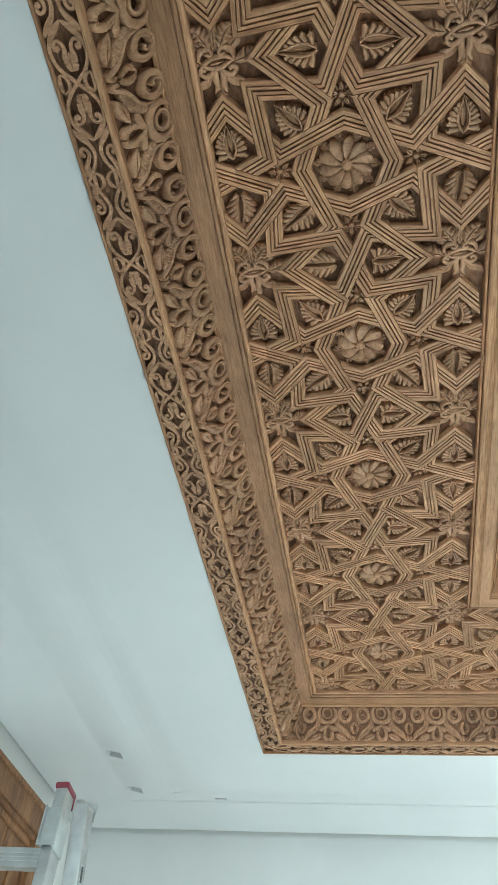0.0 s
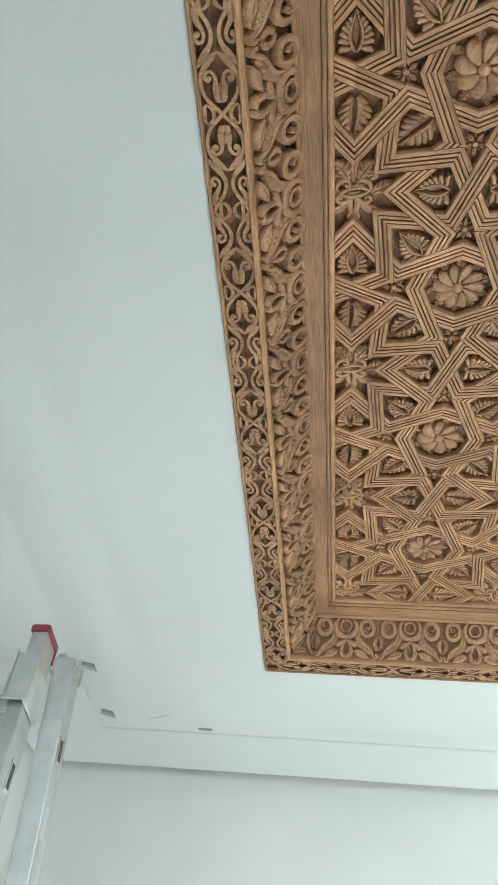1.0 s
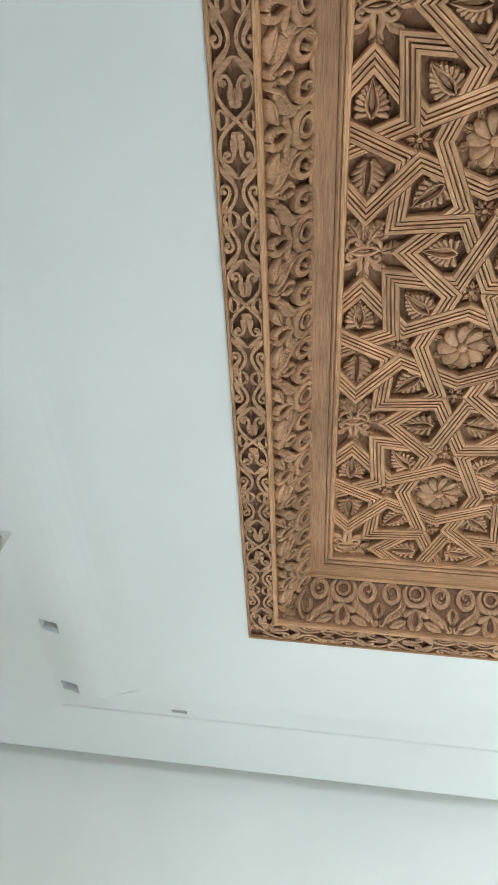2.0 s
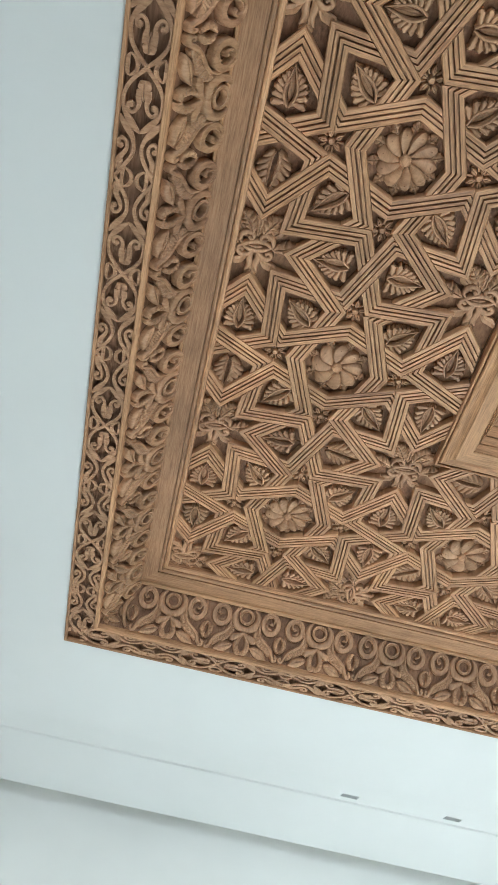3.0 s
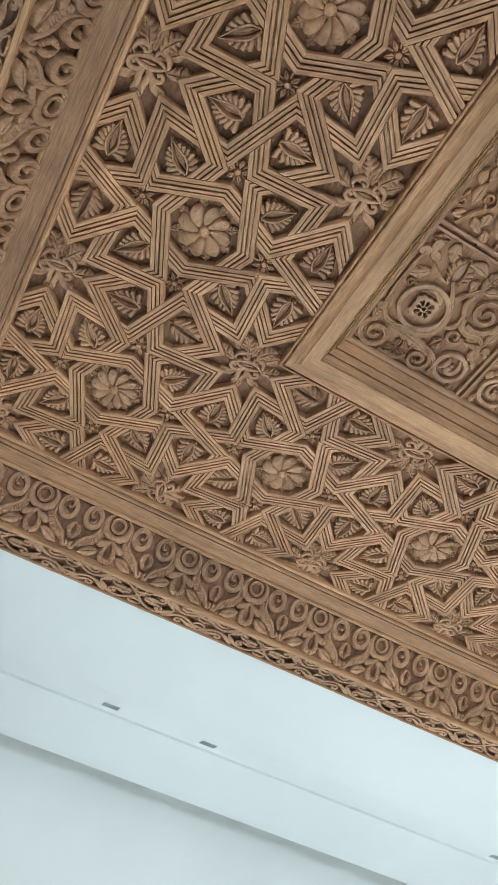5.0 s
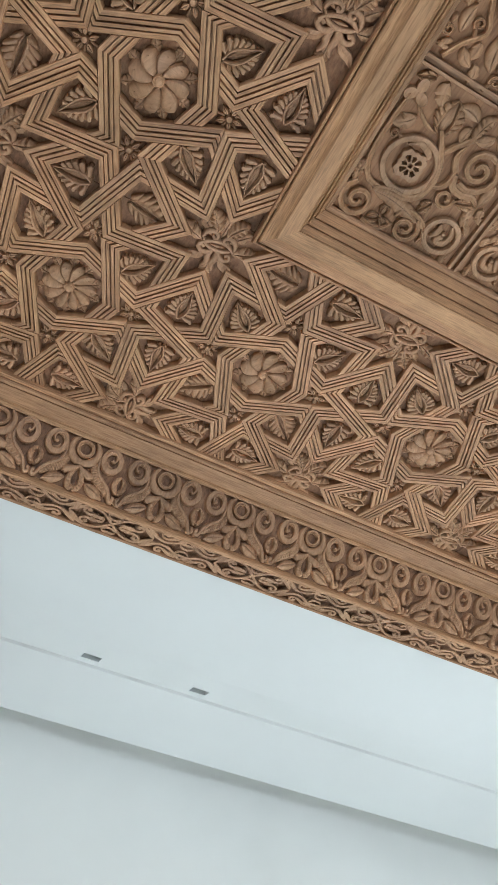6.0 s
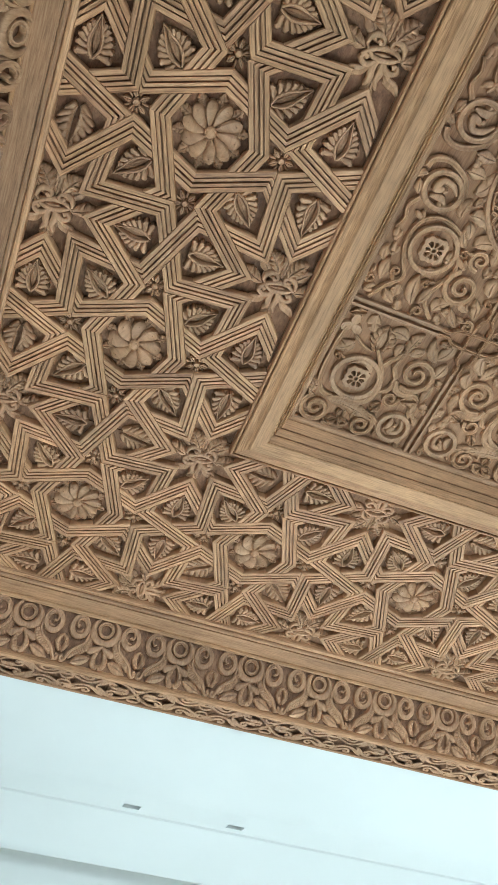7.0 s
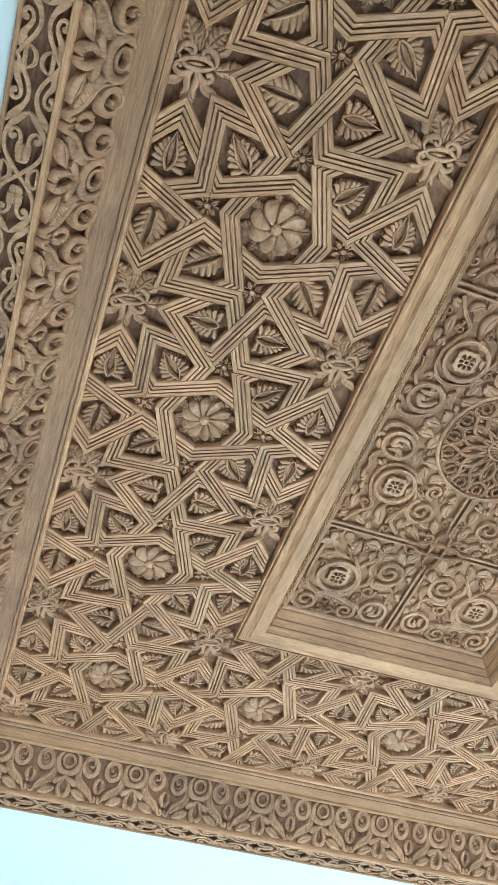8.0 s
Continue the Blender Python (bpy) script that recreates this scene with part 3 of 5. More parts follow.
# ---- outer cornice: pierced border, bead, carved cove, plain board ----
def fret_half():
    """Half a repeat of the pierced border, from the crossing below the heart to the knot with two eyes."""
    c = Carve()
    h = 0.0085
    for s in (1, -1):
        # heart, ending in two leaves that meet
        c.stroke([(-0.004, -0.003 * s), (0.006, 0.006 * s), (0.020, 0.0195 * s), (0.036, 0.0290 * s), (0.054, 0.0320 * s), (0.070, 0.0285 * s), (0.084, 0.0185 * s), (0.095, 0.0085 * s), (0.102, 0.0)],
                 0.0079, h, swell=(0.75, 0.85, 0.85, 0.8, 0.8, 0.9, 1.5, 1.25, 0.3), steps=34)
        # the outer strand, starting as a pointed leaf at the edge
        c.stroke([(0.078, 0.0345 * s), (0.088, 0.0285 * s), (0.099, 0.0195 * s), (0.112, 0.0105 * s), (0.128, 0.0064 * s), (0.146, 0.0110 * s), (0.164, 0.0225 * s), (0.181, 0.0335 * s)],
                 0.0079, h, swell=(0.25, 1.3, 1.5, 0.95, 0.8, 0.85, 0.85, 0.8), steps=34)
        # palmette in the heart: two curls under a fan
        c.stroke([(0.034, 0.0075 * s), (0.046, 0.0078 * s), (0.056, 0.0062 * s), (0.066, 0.0090 * s), (0.0715, 0.0160 * s), (0.067, 0.0228 * s), (0.059, 0.0222 * s), (0.0575, 0.0165 * s)],
                 0.0079, h, swell=(1.2, 1.25, 0.85, 0.72, 0.72, 0.78, 0.95, 1.2), steps=34)
        c.knob(0.0592, 0.0182 * s, 0.0056, h * 1.06, n=8)
        # half palmette at the edge
        c.stroke([(0.156, 0.0300 * s), (0.147, 0.0270 * s), (0.138, 0.0215 * s), (0.128, 0.0180 * s), (0.1185, 0.0210 * s), (0.1160, 0.0285 * s), (0.1235, 0.0330 * s), (0.130, 0.0288 * s)],
                 0.0079, h, swell=(1.2, 1.2, 0.95, 0.72, 0.72, 0.78, 0.95, 1.25), steps=34)
        c.knob(0.1285, 0.0290 * s, 0.0054, h * 1.06, n=8)
        c.frond(0.171, 0.0320 * s, 180 + 8 * s, 0.0310, 0.0170, h, lobes=4, deep=0.16, sweep=-0.3, slit=0.6, belly=0.45, open_to=0.08, flute=0.35)
        # half of each pierced almond leaf beside the crossings
        for u, v, way in ((0.0, 0.0225, 1), (0.181, 0.0125, -1)):
            for side in (1, -1):
                c.stroke([(u + 0.0172 * way, (v + 0.0045) * s), (u + 0.0095 * way, (v + 0.0015 + 0.0068 * side) * s), (u, (v + 0.0082 * side) * s)], 0.0060, h, swell=(0.4, 1.15, 1.2), steps=9)
    c.frond(0.0195, 0.0, 0, 0.0330, 0.0230, h, lobes=4, deep=0.14, sweep=-0.3, slit=-0.05, belly=0.36, open_to=0.15, flute=0.5)
    # a thin plate that stands clear of its ground
    c.v = [(u, v, z * 0.36 - 0.0054) for u, v, z in c.v]
    return c.mesh("fret_scroll", W_CARVED)


def cove_unit(P=0.2022):
    """One repeat of the acanthus and ring scrolls of the cove; u along it, v up its slope."""
    c = Carve()
    q = P / 3
    h = 0.0150
    # peach: a round pit between two crescents
    c.ring(0.0, 0.0960, 0.0170, 0.0165, 0.0090, h * 0.92, n=28)
    for s in (1, -1):
        c.stroke([(0.0200 * s, 0.1180), (0.0305 * s, 0.1060), (0.0320 * s, 0.0890), (0.0250 * s, 0.0745), (0.0120 * s, 0.0665), (0.0, 0.0655)],
                 0.0150, h * 1.1, swell=(0.3, 0.9, 1.15, 1.35, 1.2, 0.9), steps=28, domed=True)
        # broad band coiled into a ring, its end hooked into the opening
        x = q * s
        c.ring(x, 0.0905, 0.0205, 0.0232, 0.0140, h * 0.98, n=30)
        c.stroke([(x - 0.0175 * s, 0.1000), (x - 0.0085 * s, 0.1120), (x + 0.0050 * s, 0.1090), (x + 0.0085 * s, 0.0975), (x + 0.0040 * s, 0.0905), (x - 0.0005 * s, 0.0940)], 0.0064, h * 1.12, swell=(0.5, 0.9, 1.0, 1.0, 1.0, 1.4), steps=24, domed=True)
        c.stroke([(x - 0.0110 * s, 0.0880), (x - 0.0060 * s, 0.0790), (x + 0.0050 * s, 0.0780)], 0.0090, h * 0.70, swell=(0.4, 1.1, 0.5), steps=10, domed=True)
        # smooth stem, coiled at its foot, with a ribbed leaf along its inner side
        c.stroke([(0.0395 * s, 0.0900), (0.0400 * s, 0.0760), (0.0425 * s, 0.0620), (0.0510 * s, 0.0500), (0.0640 * s, 0.0405), (0.0770 * s, 0.0285), (0.0845 * s, 0.0140), (0.0895 * s, 0.0050), (0.0960 * s, 0.0060), (0.0965 * s, 0.0130), (0.0915 * s, 0.0140)],
                 0.0104, h * 1.08, swell=(0.4, 0.7, 0.9, 1.0, 1.0, 1.0, 1.0, 0.9, 0.9, 0.9, 1.1), steps=60, domed=True)
        c.stroke([(0.0330 * s, 0.0740), (0.0345 * s, 0.0620), (0.0420 * s, 0.0480), (0.0550 * s, 0.0370), (0.0680 * s, 0.0270), (0.0790 * s, 0.0130)],
                 0.0205, h * 0.96, swell=(0.3, 0.9, 1.25, 1.2, 0.95, 0.4), steps=84, ribs=15, domed=True)
        # low leaf beside the lily, its side petals, half of the tulip between two rings
        c.frond(0.0235 * s, 0.0225, -90 + 74 * s, 0.0530, 0.0255, h * 0.90, lobes=1, bend=-14 * s, deep=0.0, slit=0.66, belly=0.5, n=12, open_to=0.06)
        c.stroke([(0.0, 0.0570), (0.0070 * s, 0.0500), (0.0170 * s, 0.0455), (0.0270 * s, 0.0400), (0.0300 * s, 0.0330)], 0.0160, h * 0.98, swell=(0.5, 0.85, 1.0, 1.3, 0.7), steps=18, domed=True)
        c.stroke([(0.0020 * s, 0.0540), (0.0110 * s, 0.0390), (0.0150 * s, 0.0230), (0.0105 * s, 0.0090), (0.0, 0.0050)], 0.0130, h * 0.94, swell=(0.5, 0.9, 1.15, 1.2, 1.0), steps=42, ribs=8, domed=True)
        end = P / 2
        c.stroke([(end * s, 0.0650), ((end - 0.0085) * s, 0.0560), ((end - 0.0110) * s, 0.0430), ((end - 0.0050) * s, 0.0300), (end * s, 0.0260)], 0.0120, h * 0.94, swell=(0.4, 1.0, 1.2, 1.0, 0.7), steps=30, ribs=6, domed=True)
    return c.mesh("acanthus_scroll", W_CARVED)


def cove_end():
    """The leaves that fill the cove between the last repeat and the mitre; u runs towards the corner."""
    c = Carve()
    h = 0.0140
    c.stroke([(0.000, 0.0650), (0.0085, 0.0560), (0.0110, 0.0430), (0.0050, 0.0300), (0.000, 0.0260)], 0.0085, h, swell=(0.4, 1.0, 1.2, 1.0, 0.7), steps=30, ribs=6, domed=True)
    c.stroke([(0.006, 0.0080), (0.012, 0.0150), (0.018, 0.0290), (0.021, 0.0450), (0.020, 0.0620), (0.013, 0.0760), (0.006, 0.0840)], 0.0120, h, swell=(0.9, 0.8, 0.9, 1.1, 1.2, 0.9, 0.4), steps=40, domed=True)
    c.frond(0.026, 0.0150, 18, 0.040, 0.0180, h * 0.9, lobes=1, bend=-16, deep=0.0, slit=0.66, belly=0.5, n=10, open_to=0.06)
    c.frond(0.027, 0.0300, 76, 0.024, 0.0120, h * 0.9, lobes=1, bend=14, deep=0.0, slit=0.66, belly=0.5, n=10, open_to=0.06)
    return c.mesh("end_leaves", W_CARVED)


FRET_MESH, COVE_MESH, COVE_END = fret_half(), cove_unit(), cove_end()
W_COVE0, Z_COVE0, W_COVE1, Z_COVE1 = 0.4045, 2.9745, 0.333, 3.078


def along(side, w, s, z):
    """A point at the offset w on one side of the cornice, s along it, and the direction of the side."""
    i, j = SIDES[side]
    a, b = Vector((*rect_outer(w)[i], z)), Vector((*rect_outer(w)[j], z))
    d = (b - a).normalized()
    return a + d * s, d, (b - a).length


def cornice(side):
    thing = empty("carved_cornice")
    tagged(thing, "carved wooden cornice with pierced scroll border and acanthus cove, set in the ceiling", "cornice", "sides of the carved cornice")
    rect = rect_outer
    # Border ground: its dark tone stands for shade behind the piercing.
    moulding("border_board", tread(0.408, Z_FRET + 0.0150, 0.4915, Z_FRET + 0.0150, 0.012), side, rect, W_MID, thing, "recessed ground of the border, coloured dark for its shade")
    moulding("outer_fillet", [(0.4845, Z_FRET + 0.009), (0.4845, Z_FRET - 0.001), (0.486, Z_FRET - 0.003), (0.4905, Z_FRET - 0.003), (0.492, Z_FRET - 0.001), (0.492, Z_FRET + 0.02)],
             side, rect, W_BOARD, thing)
    moulding("inner_fillet", [(0.4050, 2.980), (0.4050, 2.9725), (0.4062, 2.9675), (0.4090, 2.9655), (0.4150, 2.9650), (0.4168, 2.9672), (0.4170, 2.99), (0.4050, 2.994)],
             side, rect, W_PALE, thing, "pale rounded bead", soft=False)
    # Cove ground carries the shade between the scrolls in its colour.
    moulding("cove_board", tread(W_COVE0 + 0.006, Z_COVE0, W_COVE1 + 0.004, Z_COVE1 + 0.006, 0.02), side, rect, W_MID, thing, "sloping ground of the cove with shade in its colour")
    moulding("top_rim", [(0.3275, 3.083), (0.3275, 3.0785), (0.3300, 3.0745), (0.3335, 3.0735), (0.3360, 3.0760), (0.3365, 3.10), (0.3275, 3.10)], side, rect, W_PALE, thing, "pale rounded rim above the cove")
    moulding("plain_board", [(0.3275, 3.083), (0.286, 3.085), (0.286, 3.105), (0.3275, 3.105)], side, rect, W_BOARD, thing, "plain flat oak board")
    moulding("step_bead", [(0.286, 3.091), (0.2845, 3.0875), (0.2805, 3.0865), (0.277, 3.0875), (0.2755, 3.091), (0.2755, 3.11), (0.286, 3.11)], side, rect, W_BOARD, thing)
    moulding("inner_bead", [(0.2755, 3.097), (0.274, 3.0935), (0.269, 3.0925), (0.264, 3.094), (0.2625, 3.099), (0.2625, 3.118), (0.2755, 3.118)], side, rect, W_STRAP, thing)
    # pierced border
    w = 0.4495
    _, d, length = along(side, w, 0, Z_FRET)
    n = round(length / 0.181)
    step = length / n
    z = Vector((0, 0, 1))
    for k in range(n):
        s = (k + (0.0 if k % 2 == 0 else 1.0)) * step
        p, _, _ = along(side, w, s, Z_FRET + 0.0090)
        u = d if k % 2 == 0 else -d
        m = Matrix((u, z.cross(u), z)).transposed().to_4x4()
        place("fret_scroll", FRET_MESH, thing, Matrix.Translation(p) @ m @ Matrix.Diagonal((step / 0.181, 1, 1, 1)))
    # cove
    mid, d, length = along(side, W_COVE0, 0, Z_COVE0)
    n = round((length - 0.16) / 0.2022)
    out = z.cross(d) * (1 if (z.cross(d)).dot(Vector((X_MAX / 2, Y_MIN / 2, 0)) - mid) > 0 else -1)
    up = (out * (W_COVE0 - W_COVE1) + z * (Z_COVE1 - Z_COVE0)).normalized()
    back = d.cross(up)
    if back.z < 0:
        back = -back
    flip = 1 if d.cross(up).z > 0 else -1
    m = Matrix((d * flip, up, back)).transposed().to_4x4()
    rise = (math.hypot(W_COVE0 - W_COVE1, Z_COVE1 - Z_COVE0) - 0.012) / 0.1085
    middle = length / 2 + (0.011 if side == "far" else 0.0)
    for k in range(n):
        s = middle + (k - (n - 1) / 2) * 0.2022
        p, _, _ = along(side, W_COVE0 + 0.003, s, Z_COVE0)
        place("acanthus_scroll", COVE_MESH, thing, Matrix.Translation(p + up * 0.006) @ m @ Matrix.Diagonal((1, rise, 1, 1)))
    for way in (1, -1):
        p, _, _ = along(side, W_COVE0 + 0.003, middle + way * n * 0.1011, Z_COVE0)
        place("end_leaves", COVE_END, thing, Matrix.Translation(p + up * 0.006) @ m @ Matrix.Diagonal((way * flip, rise, 1, 1)))
    return thing


for name in SIDES:
    cornice(name)


# ---- star panels: interlaced straps, leaves, flowers and rosettes ----
HW = 0.0415                     # half the width of a strap, in squares
STRAP_H = Z_BACK - Z_STRAP
PT_N, PT_B, PT_C = (0.0, 0.205), (0.287, 0.086), (0.5, 0.318)
PT_K, PT_L = (0.372, 0.372), (0.346, 0.070)
GROOVES = (-0.45, 0.0, 0.45)


def strap_profile():
    """Offsets (share of the half width) and heights across a strap: four rounded ridges and three grooves."""
    top = STRAP_H
    pts = [(-1.0, 0.0), (-1.0, top * 0.86), (-0.93, top)]
    for g in GROOVES:
        wide, deep = (0.098, top * 0.38) if g == 0.0 else (0.066, top * 0.52)
        pts += [(g - wide, top * 0.97), (g - wide * 0.72, deep), (g + wide * 0.72, deep), (g + wide, top * 0.97)]
    return pts + [(0.93, top), (1.0, top * 0.86), (1.0, 0.0)]


PROFILE = strap_profile()


def meet(p, d, q, e):
    """Where the line through p along d meets the line through q along e, as a distance along d."""
    den = d[0] * e[1] - d[1] * e[0]
    return ((q[0] - p[0]) * e[1] - (q[1] - p[1]) * e[0]) / den


def strap(a, b, cut_a, cut_b):
    """One stick from a to b, in squares; each cut is a line (point, direction) that trims its end."""
    length = math.hypot(b[0] - a[0], b[1] - a[1])
    d = ((b[0] - a[0]) / length, (b[1] - a[1]) / length)
    n = (-d[1], d[0])
    c = Carve()
    rows = []
    for cut in (cut_a, cut_b):
        row = []
        for k, h in PROFILE:
            p = (a[0] + n[0] * HW * k, a[1] + n[1] * HW * k)
            s = meet(p, d, *cut)
            row.append(c.point((p[0] + d[0] * s) * A, (p[1] + d[1] * s) * A, h, (s * A, k * HW * A)))
        rows.append(row)
    c.strips(rows)
    for r in rows:
        c.f.append(tuple(r))
    return c.mesh("strap", W_STRAP, False)


def unit(a, b):
    l = math.hypot(b[0] - a[0], b[1] - a[1])
    return ((b[0] - a[0]) / l, (b[1] - a[1]) / l)


def mitre(p, prev, nxt):
    """The line that halves the corner at p."""
    u, v = unit(p, prev), unit(p, nxt)
    return (p, (u[0] + v[0], u[1] + v[1]))


def crossing(a, b, p, q):
    d = unit(a, b)
    s = meet(a, d, p, unit(p, q))
    return (a[0] + d[0] * s, a[1] + d[1] * s)


def beside(x, over, towards):
    """The edge of the strap that passes over at x along the direction over, on the side of the point towards."""
    n = (-over[1], over[0])
    k = HW * 1.02 if (towards[0] - x[0]) * n[0] + (towards[1] - x[1]) * n[1] > 0 else -HW * 1.02
    return ((x[0] + n[0] * k, x[1] + n[1] * k), over)


def square_straps():
    """All sticks of one square, as meshes with the middle of each: (mesh, x, y)."""
    out = []

    def add(a, b, ca, cb):
        out.append((strap(a, b, ca, cb), (a[0] + b[0]) / 2, (a[1] + b[1]) / 2))

    for sx in (1, -1):
        for sy in (1, -1):
            for swap in (False, True):
                def tr(p):
                    q = (p[1], p[0]) if swap else p
                    return (q[0] * sx, q[1] * sy)
                N, B, Cc, K, L = map(tr, (PT_N, PT_B, PT_C, PT_K, PT_L))
                N2, B2 = tr((PT_N[1], PT_N[0])), tr((PT_B[1], PT_B[0]))
                mirror_b = tr((-PT_B[0], PT_B[1]))
                mirror_c = tr((1 - PT_B[0], PT_B[1]))
                k_other = tr((PT_L[1], PT_L[0]))
                positive = sx * sy > 0
                h_over_ring = positive != swap          # at the octagon's corner
                h_over_f2 = positive == swap            # outside it
                # octagon side, carried on to B
                x = crossing(N, B, N2, B2)
                m_n, m_b = mitre(N, mirror_b, B), mitre(B, N, Cc)
                if h_over_ring:
                    add(N, B, m_n, m_b)
                else:
                    over = unit(N2, B2)
                    add(N, x, m_n, beside(x, over, N))
                    add(x, B, beside(x, over, B), m_b)
                # arm of the star
                x = crossing(B, Cc, K, L)
                m_c = mitre(Cc, B, mirror_c)
                if h_over_f2:
                    add(B, Cc, m_b, m_c)
                else:
                    over = unit(K, L)
                    add(B, x, m_b, beside(x, over, B))
                    add(x, Cc, beside(x, over, Cc), m_c)
                # long strap between two knots
                mid = tr((0.5, 0.0))
                m_k, m_l = mitre(K, L, k_other), mitre(L, K, mid)
                if not h_over_f2:
                    add(K, L, m_k, m_l)
                else:
                    over = unit(B, Cc)
                    add(K, x, m_k, beside(x, over, K))
                    add(x, L, beside(x, over, L), m_l)
                # short strap to the crossing between two squares
                if positive != swap:
                    other = tr((0.5 + (0.5 - PT_L[0]), PT_L[1]))
                    add(L, mid, m_l, beside(mid, unit(mid, other), L))
                else:
                    add(L, mid, m_l, (mid, tr((0.0, 1.0))))
    return out


def lobed_leaf(lobes, length, reach, flare, bend=0.0):
    """A palmette: rounded finger lobes round an open almond; its foot at the origin, its tip along +u."""
    c = Carve()
    c.palmette(0.0, 0, 0, length * 0.97, reach * 1.90, 0.0112, lobes=lobes, deep=0.20, open_to=0.11, belly=0.28, fan=1.0, back=0.14)
    for s in (1, -1):
        for k in range(lobes):
            t = k / (lobes - 1)
            u, v = 0.004 + length * 0.58 * t, s * (0.0058 + 0.0034 * math.sin(math.pi * t))
            a = radians(flare - (flare - 24) * t ** 0.8)
            r = reach * (0.86 + 0.14 * math.sin(math.pi * (0.15 + 0.7 * t))) * (1 - 0.42 * t * t) - abs(v)
            du, dv = math.cos(a), s * math.sin(a)
            curl = bend * s
            c.stroke([(u, v), (u + du * r * 0.5, v + dv * r * 0.55), (u + du * r + 0.0020, v + dv * r + curl)], 0.0098 - 0.0020 * t, 0.0150, swell=(0.55, 1.0, 1.02), steps=7, domed=True)
            c.knob(u + du * r, v + dv * r + curl, 0.0049 - 0.0009 * t, 0.0148, n=9)
        # raised rim of the almond
        c.stroke([(-0.002, 0.001 * s), (0.010, 0.0078 * s), (0.023, 0.0092 * s), (length * 0.66, 0.0056 * s), (length, 0.0)], 0.0046, 0.0162, swell=(0.9, 1.1, 1.1, 1.0, 0.5), steps=14, domed=True)
    return c.mesh("leaf", W_CARVED)


def split_leaf():
    """A leaf with a bent tip, its lobes running together on the way to it."""
    c = Carve()
    c.palmette(0.0, 0.0, 0, 0.066, 0.054, 0.0125, lobes=6, deep=0.22, open_to=0.065, belly=0.28, fan=0.9, back=0.14, skew=0.09)
    return c.mesh("leaf", W_CARVED)


def flower_mesh():
    """A small star flower: five oval petals round a button, with narrow bracts between them."""
    c = Carve()
    for i in range(5):
        a = 2 * math.pi * i / 5
        c.leaf(0.0068 * math.cos(a), 0.0068 * math.sin(a), 72 * i, 0.0185, 0.0112, 0.0095, n=7, vein=0.66)
        a += math.pi / 5
        c.drop(0.010 * math.cos(a), 0.010 * math.sin(a), 72 * i + 36, 0.018, 0.0050, 0.0058)
    c.knob(0, 0, 0.0078, 0.0125, n=12, dent=0.1)
    return c.mesh("flower", W_CARVED)


def petal_mesh():
    """One spoon-shaped petal of a rosette, rounded at its end, with one side raised over the next petal, pointing along +u."""
    c = Carve()
    n = 14
    rows = []
    for i in range(n + 1):
        t = i / n
        r = 0.010 + 0.0445 * t
        w = 0.0138 * (0.20 + 0.80 * math.sin(0.5 * math.pi * min(1.0, t / 0.62)))
        if t > 0.62:
            w = 0.0138 * math.sqrt(max(0.012, 1 - ((t - 0.62) / 0.385) ** 2))
        lean = 0.0080 * math.sin(math.pi * 0.5 * t)
        hh = 0.0110 + 0.0056 * math.sin(math.pi * (0.1 + 0.62 * t))
        drop_end = 1.0 - 0.28 * max(0.0, (t - 0.75) / 0.25) ** 2
        rows.append([c.point(r, lean + w * k, hh * g * (drop_end if g > 0 else 1.0))
                     for k, g in ((1.0, -0.2), (0.98, 0.10), (0.84, 0.46), (0.45, 0.74), (0.05, 0.90), (-0.45, 1.04), (-0.74, 1.04), (-0.95, 0.84), (-1.0, -0.1))])
    c.strips(rows)
    c.f.append(tuple(rows[-1]))
    c.knob(0.0440, 0.0075, 0.0016, 0.0168, n=6)
    return c.mesh("petal", W_CARVED)


def tip_mesh():
    """A small ribbed leaf that shows between two petals."""
    c = Carve()
    c.frond(0.036, 0.006, 8, 0.034, 0.0200, 0.0056, lobes=4, deep=0.25, sweep=0.5, slit=0.6, belly=0.5)
    return c.mesh("leaf_tip", W_CARVED)


def rosette_mesh():
    """The rosette's button with its rim."""
    c = Carve()
    rows = []
    for r, h in ((0.0112, -0.001), (0.0110, 0.0170), (0.0098, 0.0195), (0.0086, 0.0186), (0.0074, 0.0202), (0.0045, 0.0218), (0.0016, 0.0222)):
        rows.append([c.point(r * math.cos(2 * math.pi * i / 16), r * math.sin(2 * math.pi * i / 16), h) for i in range(17)])
    c.strips(rows)
    c.f.append(tuple(rows[-1]))
    return c.mesh("rosette", W_CARVED)


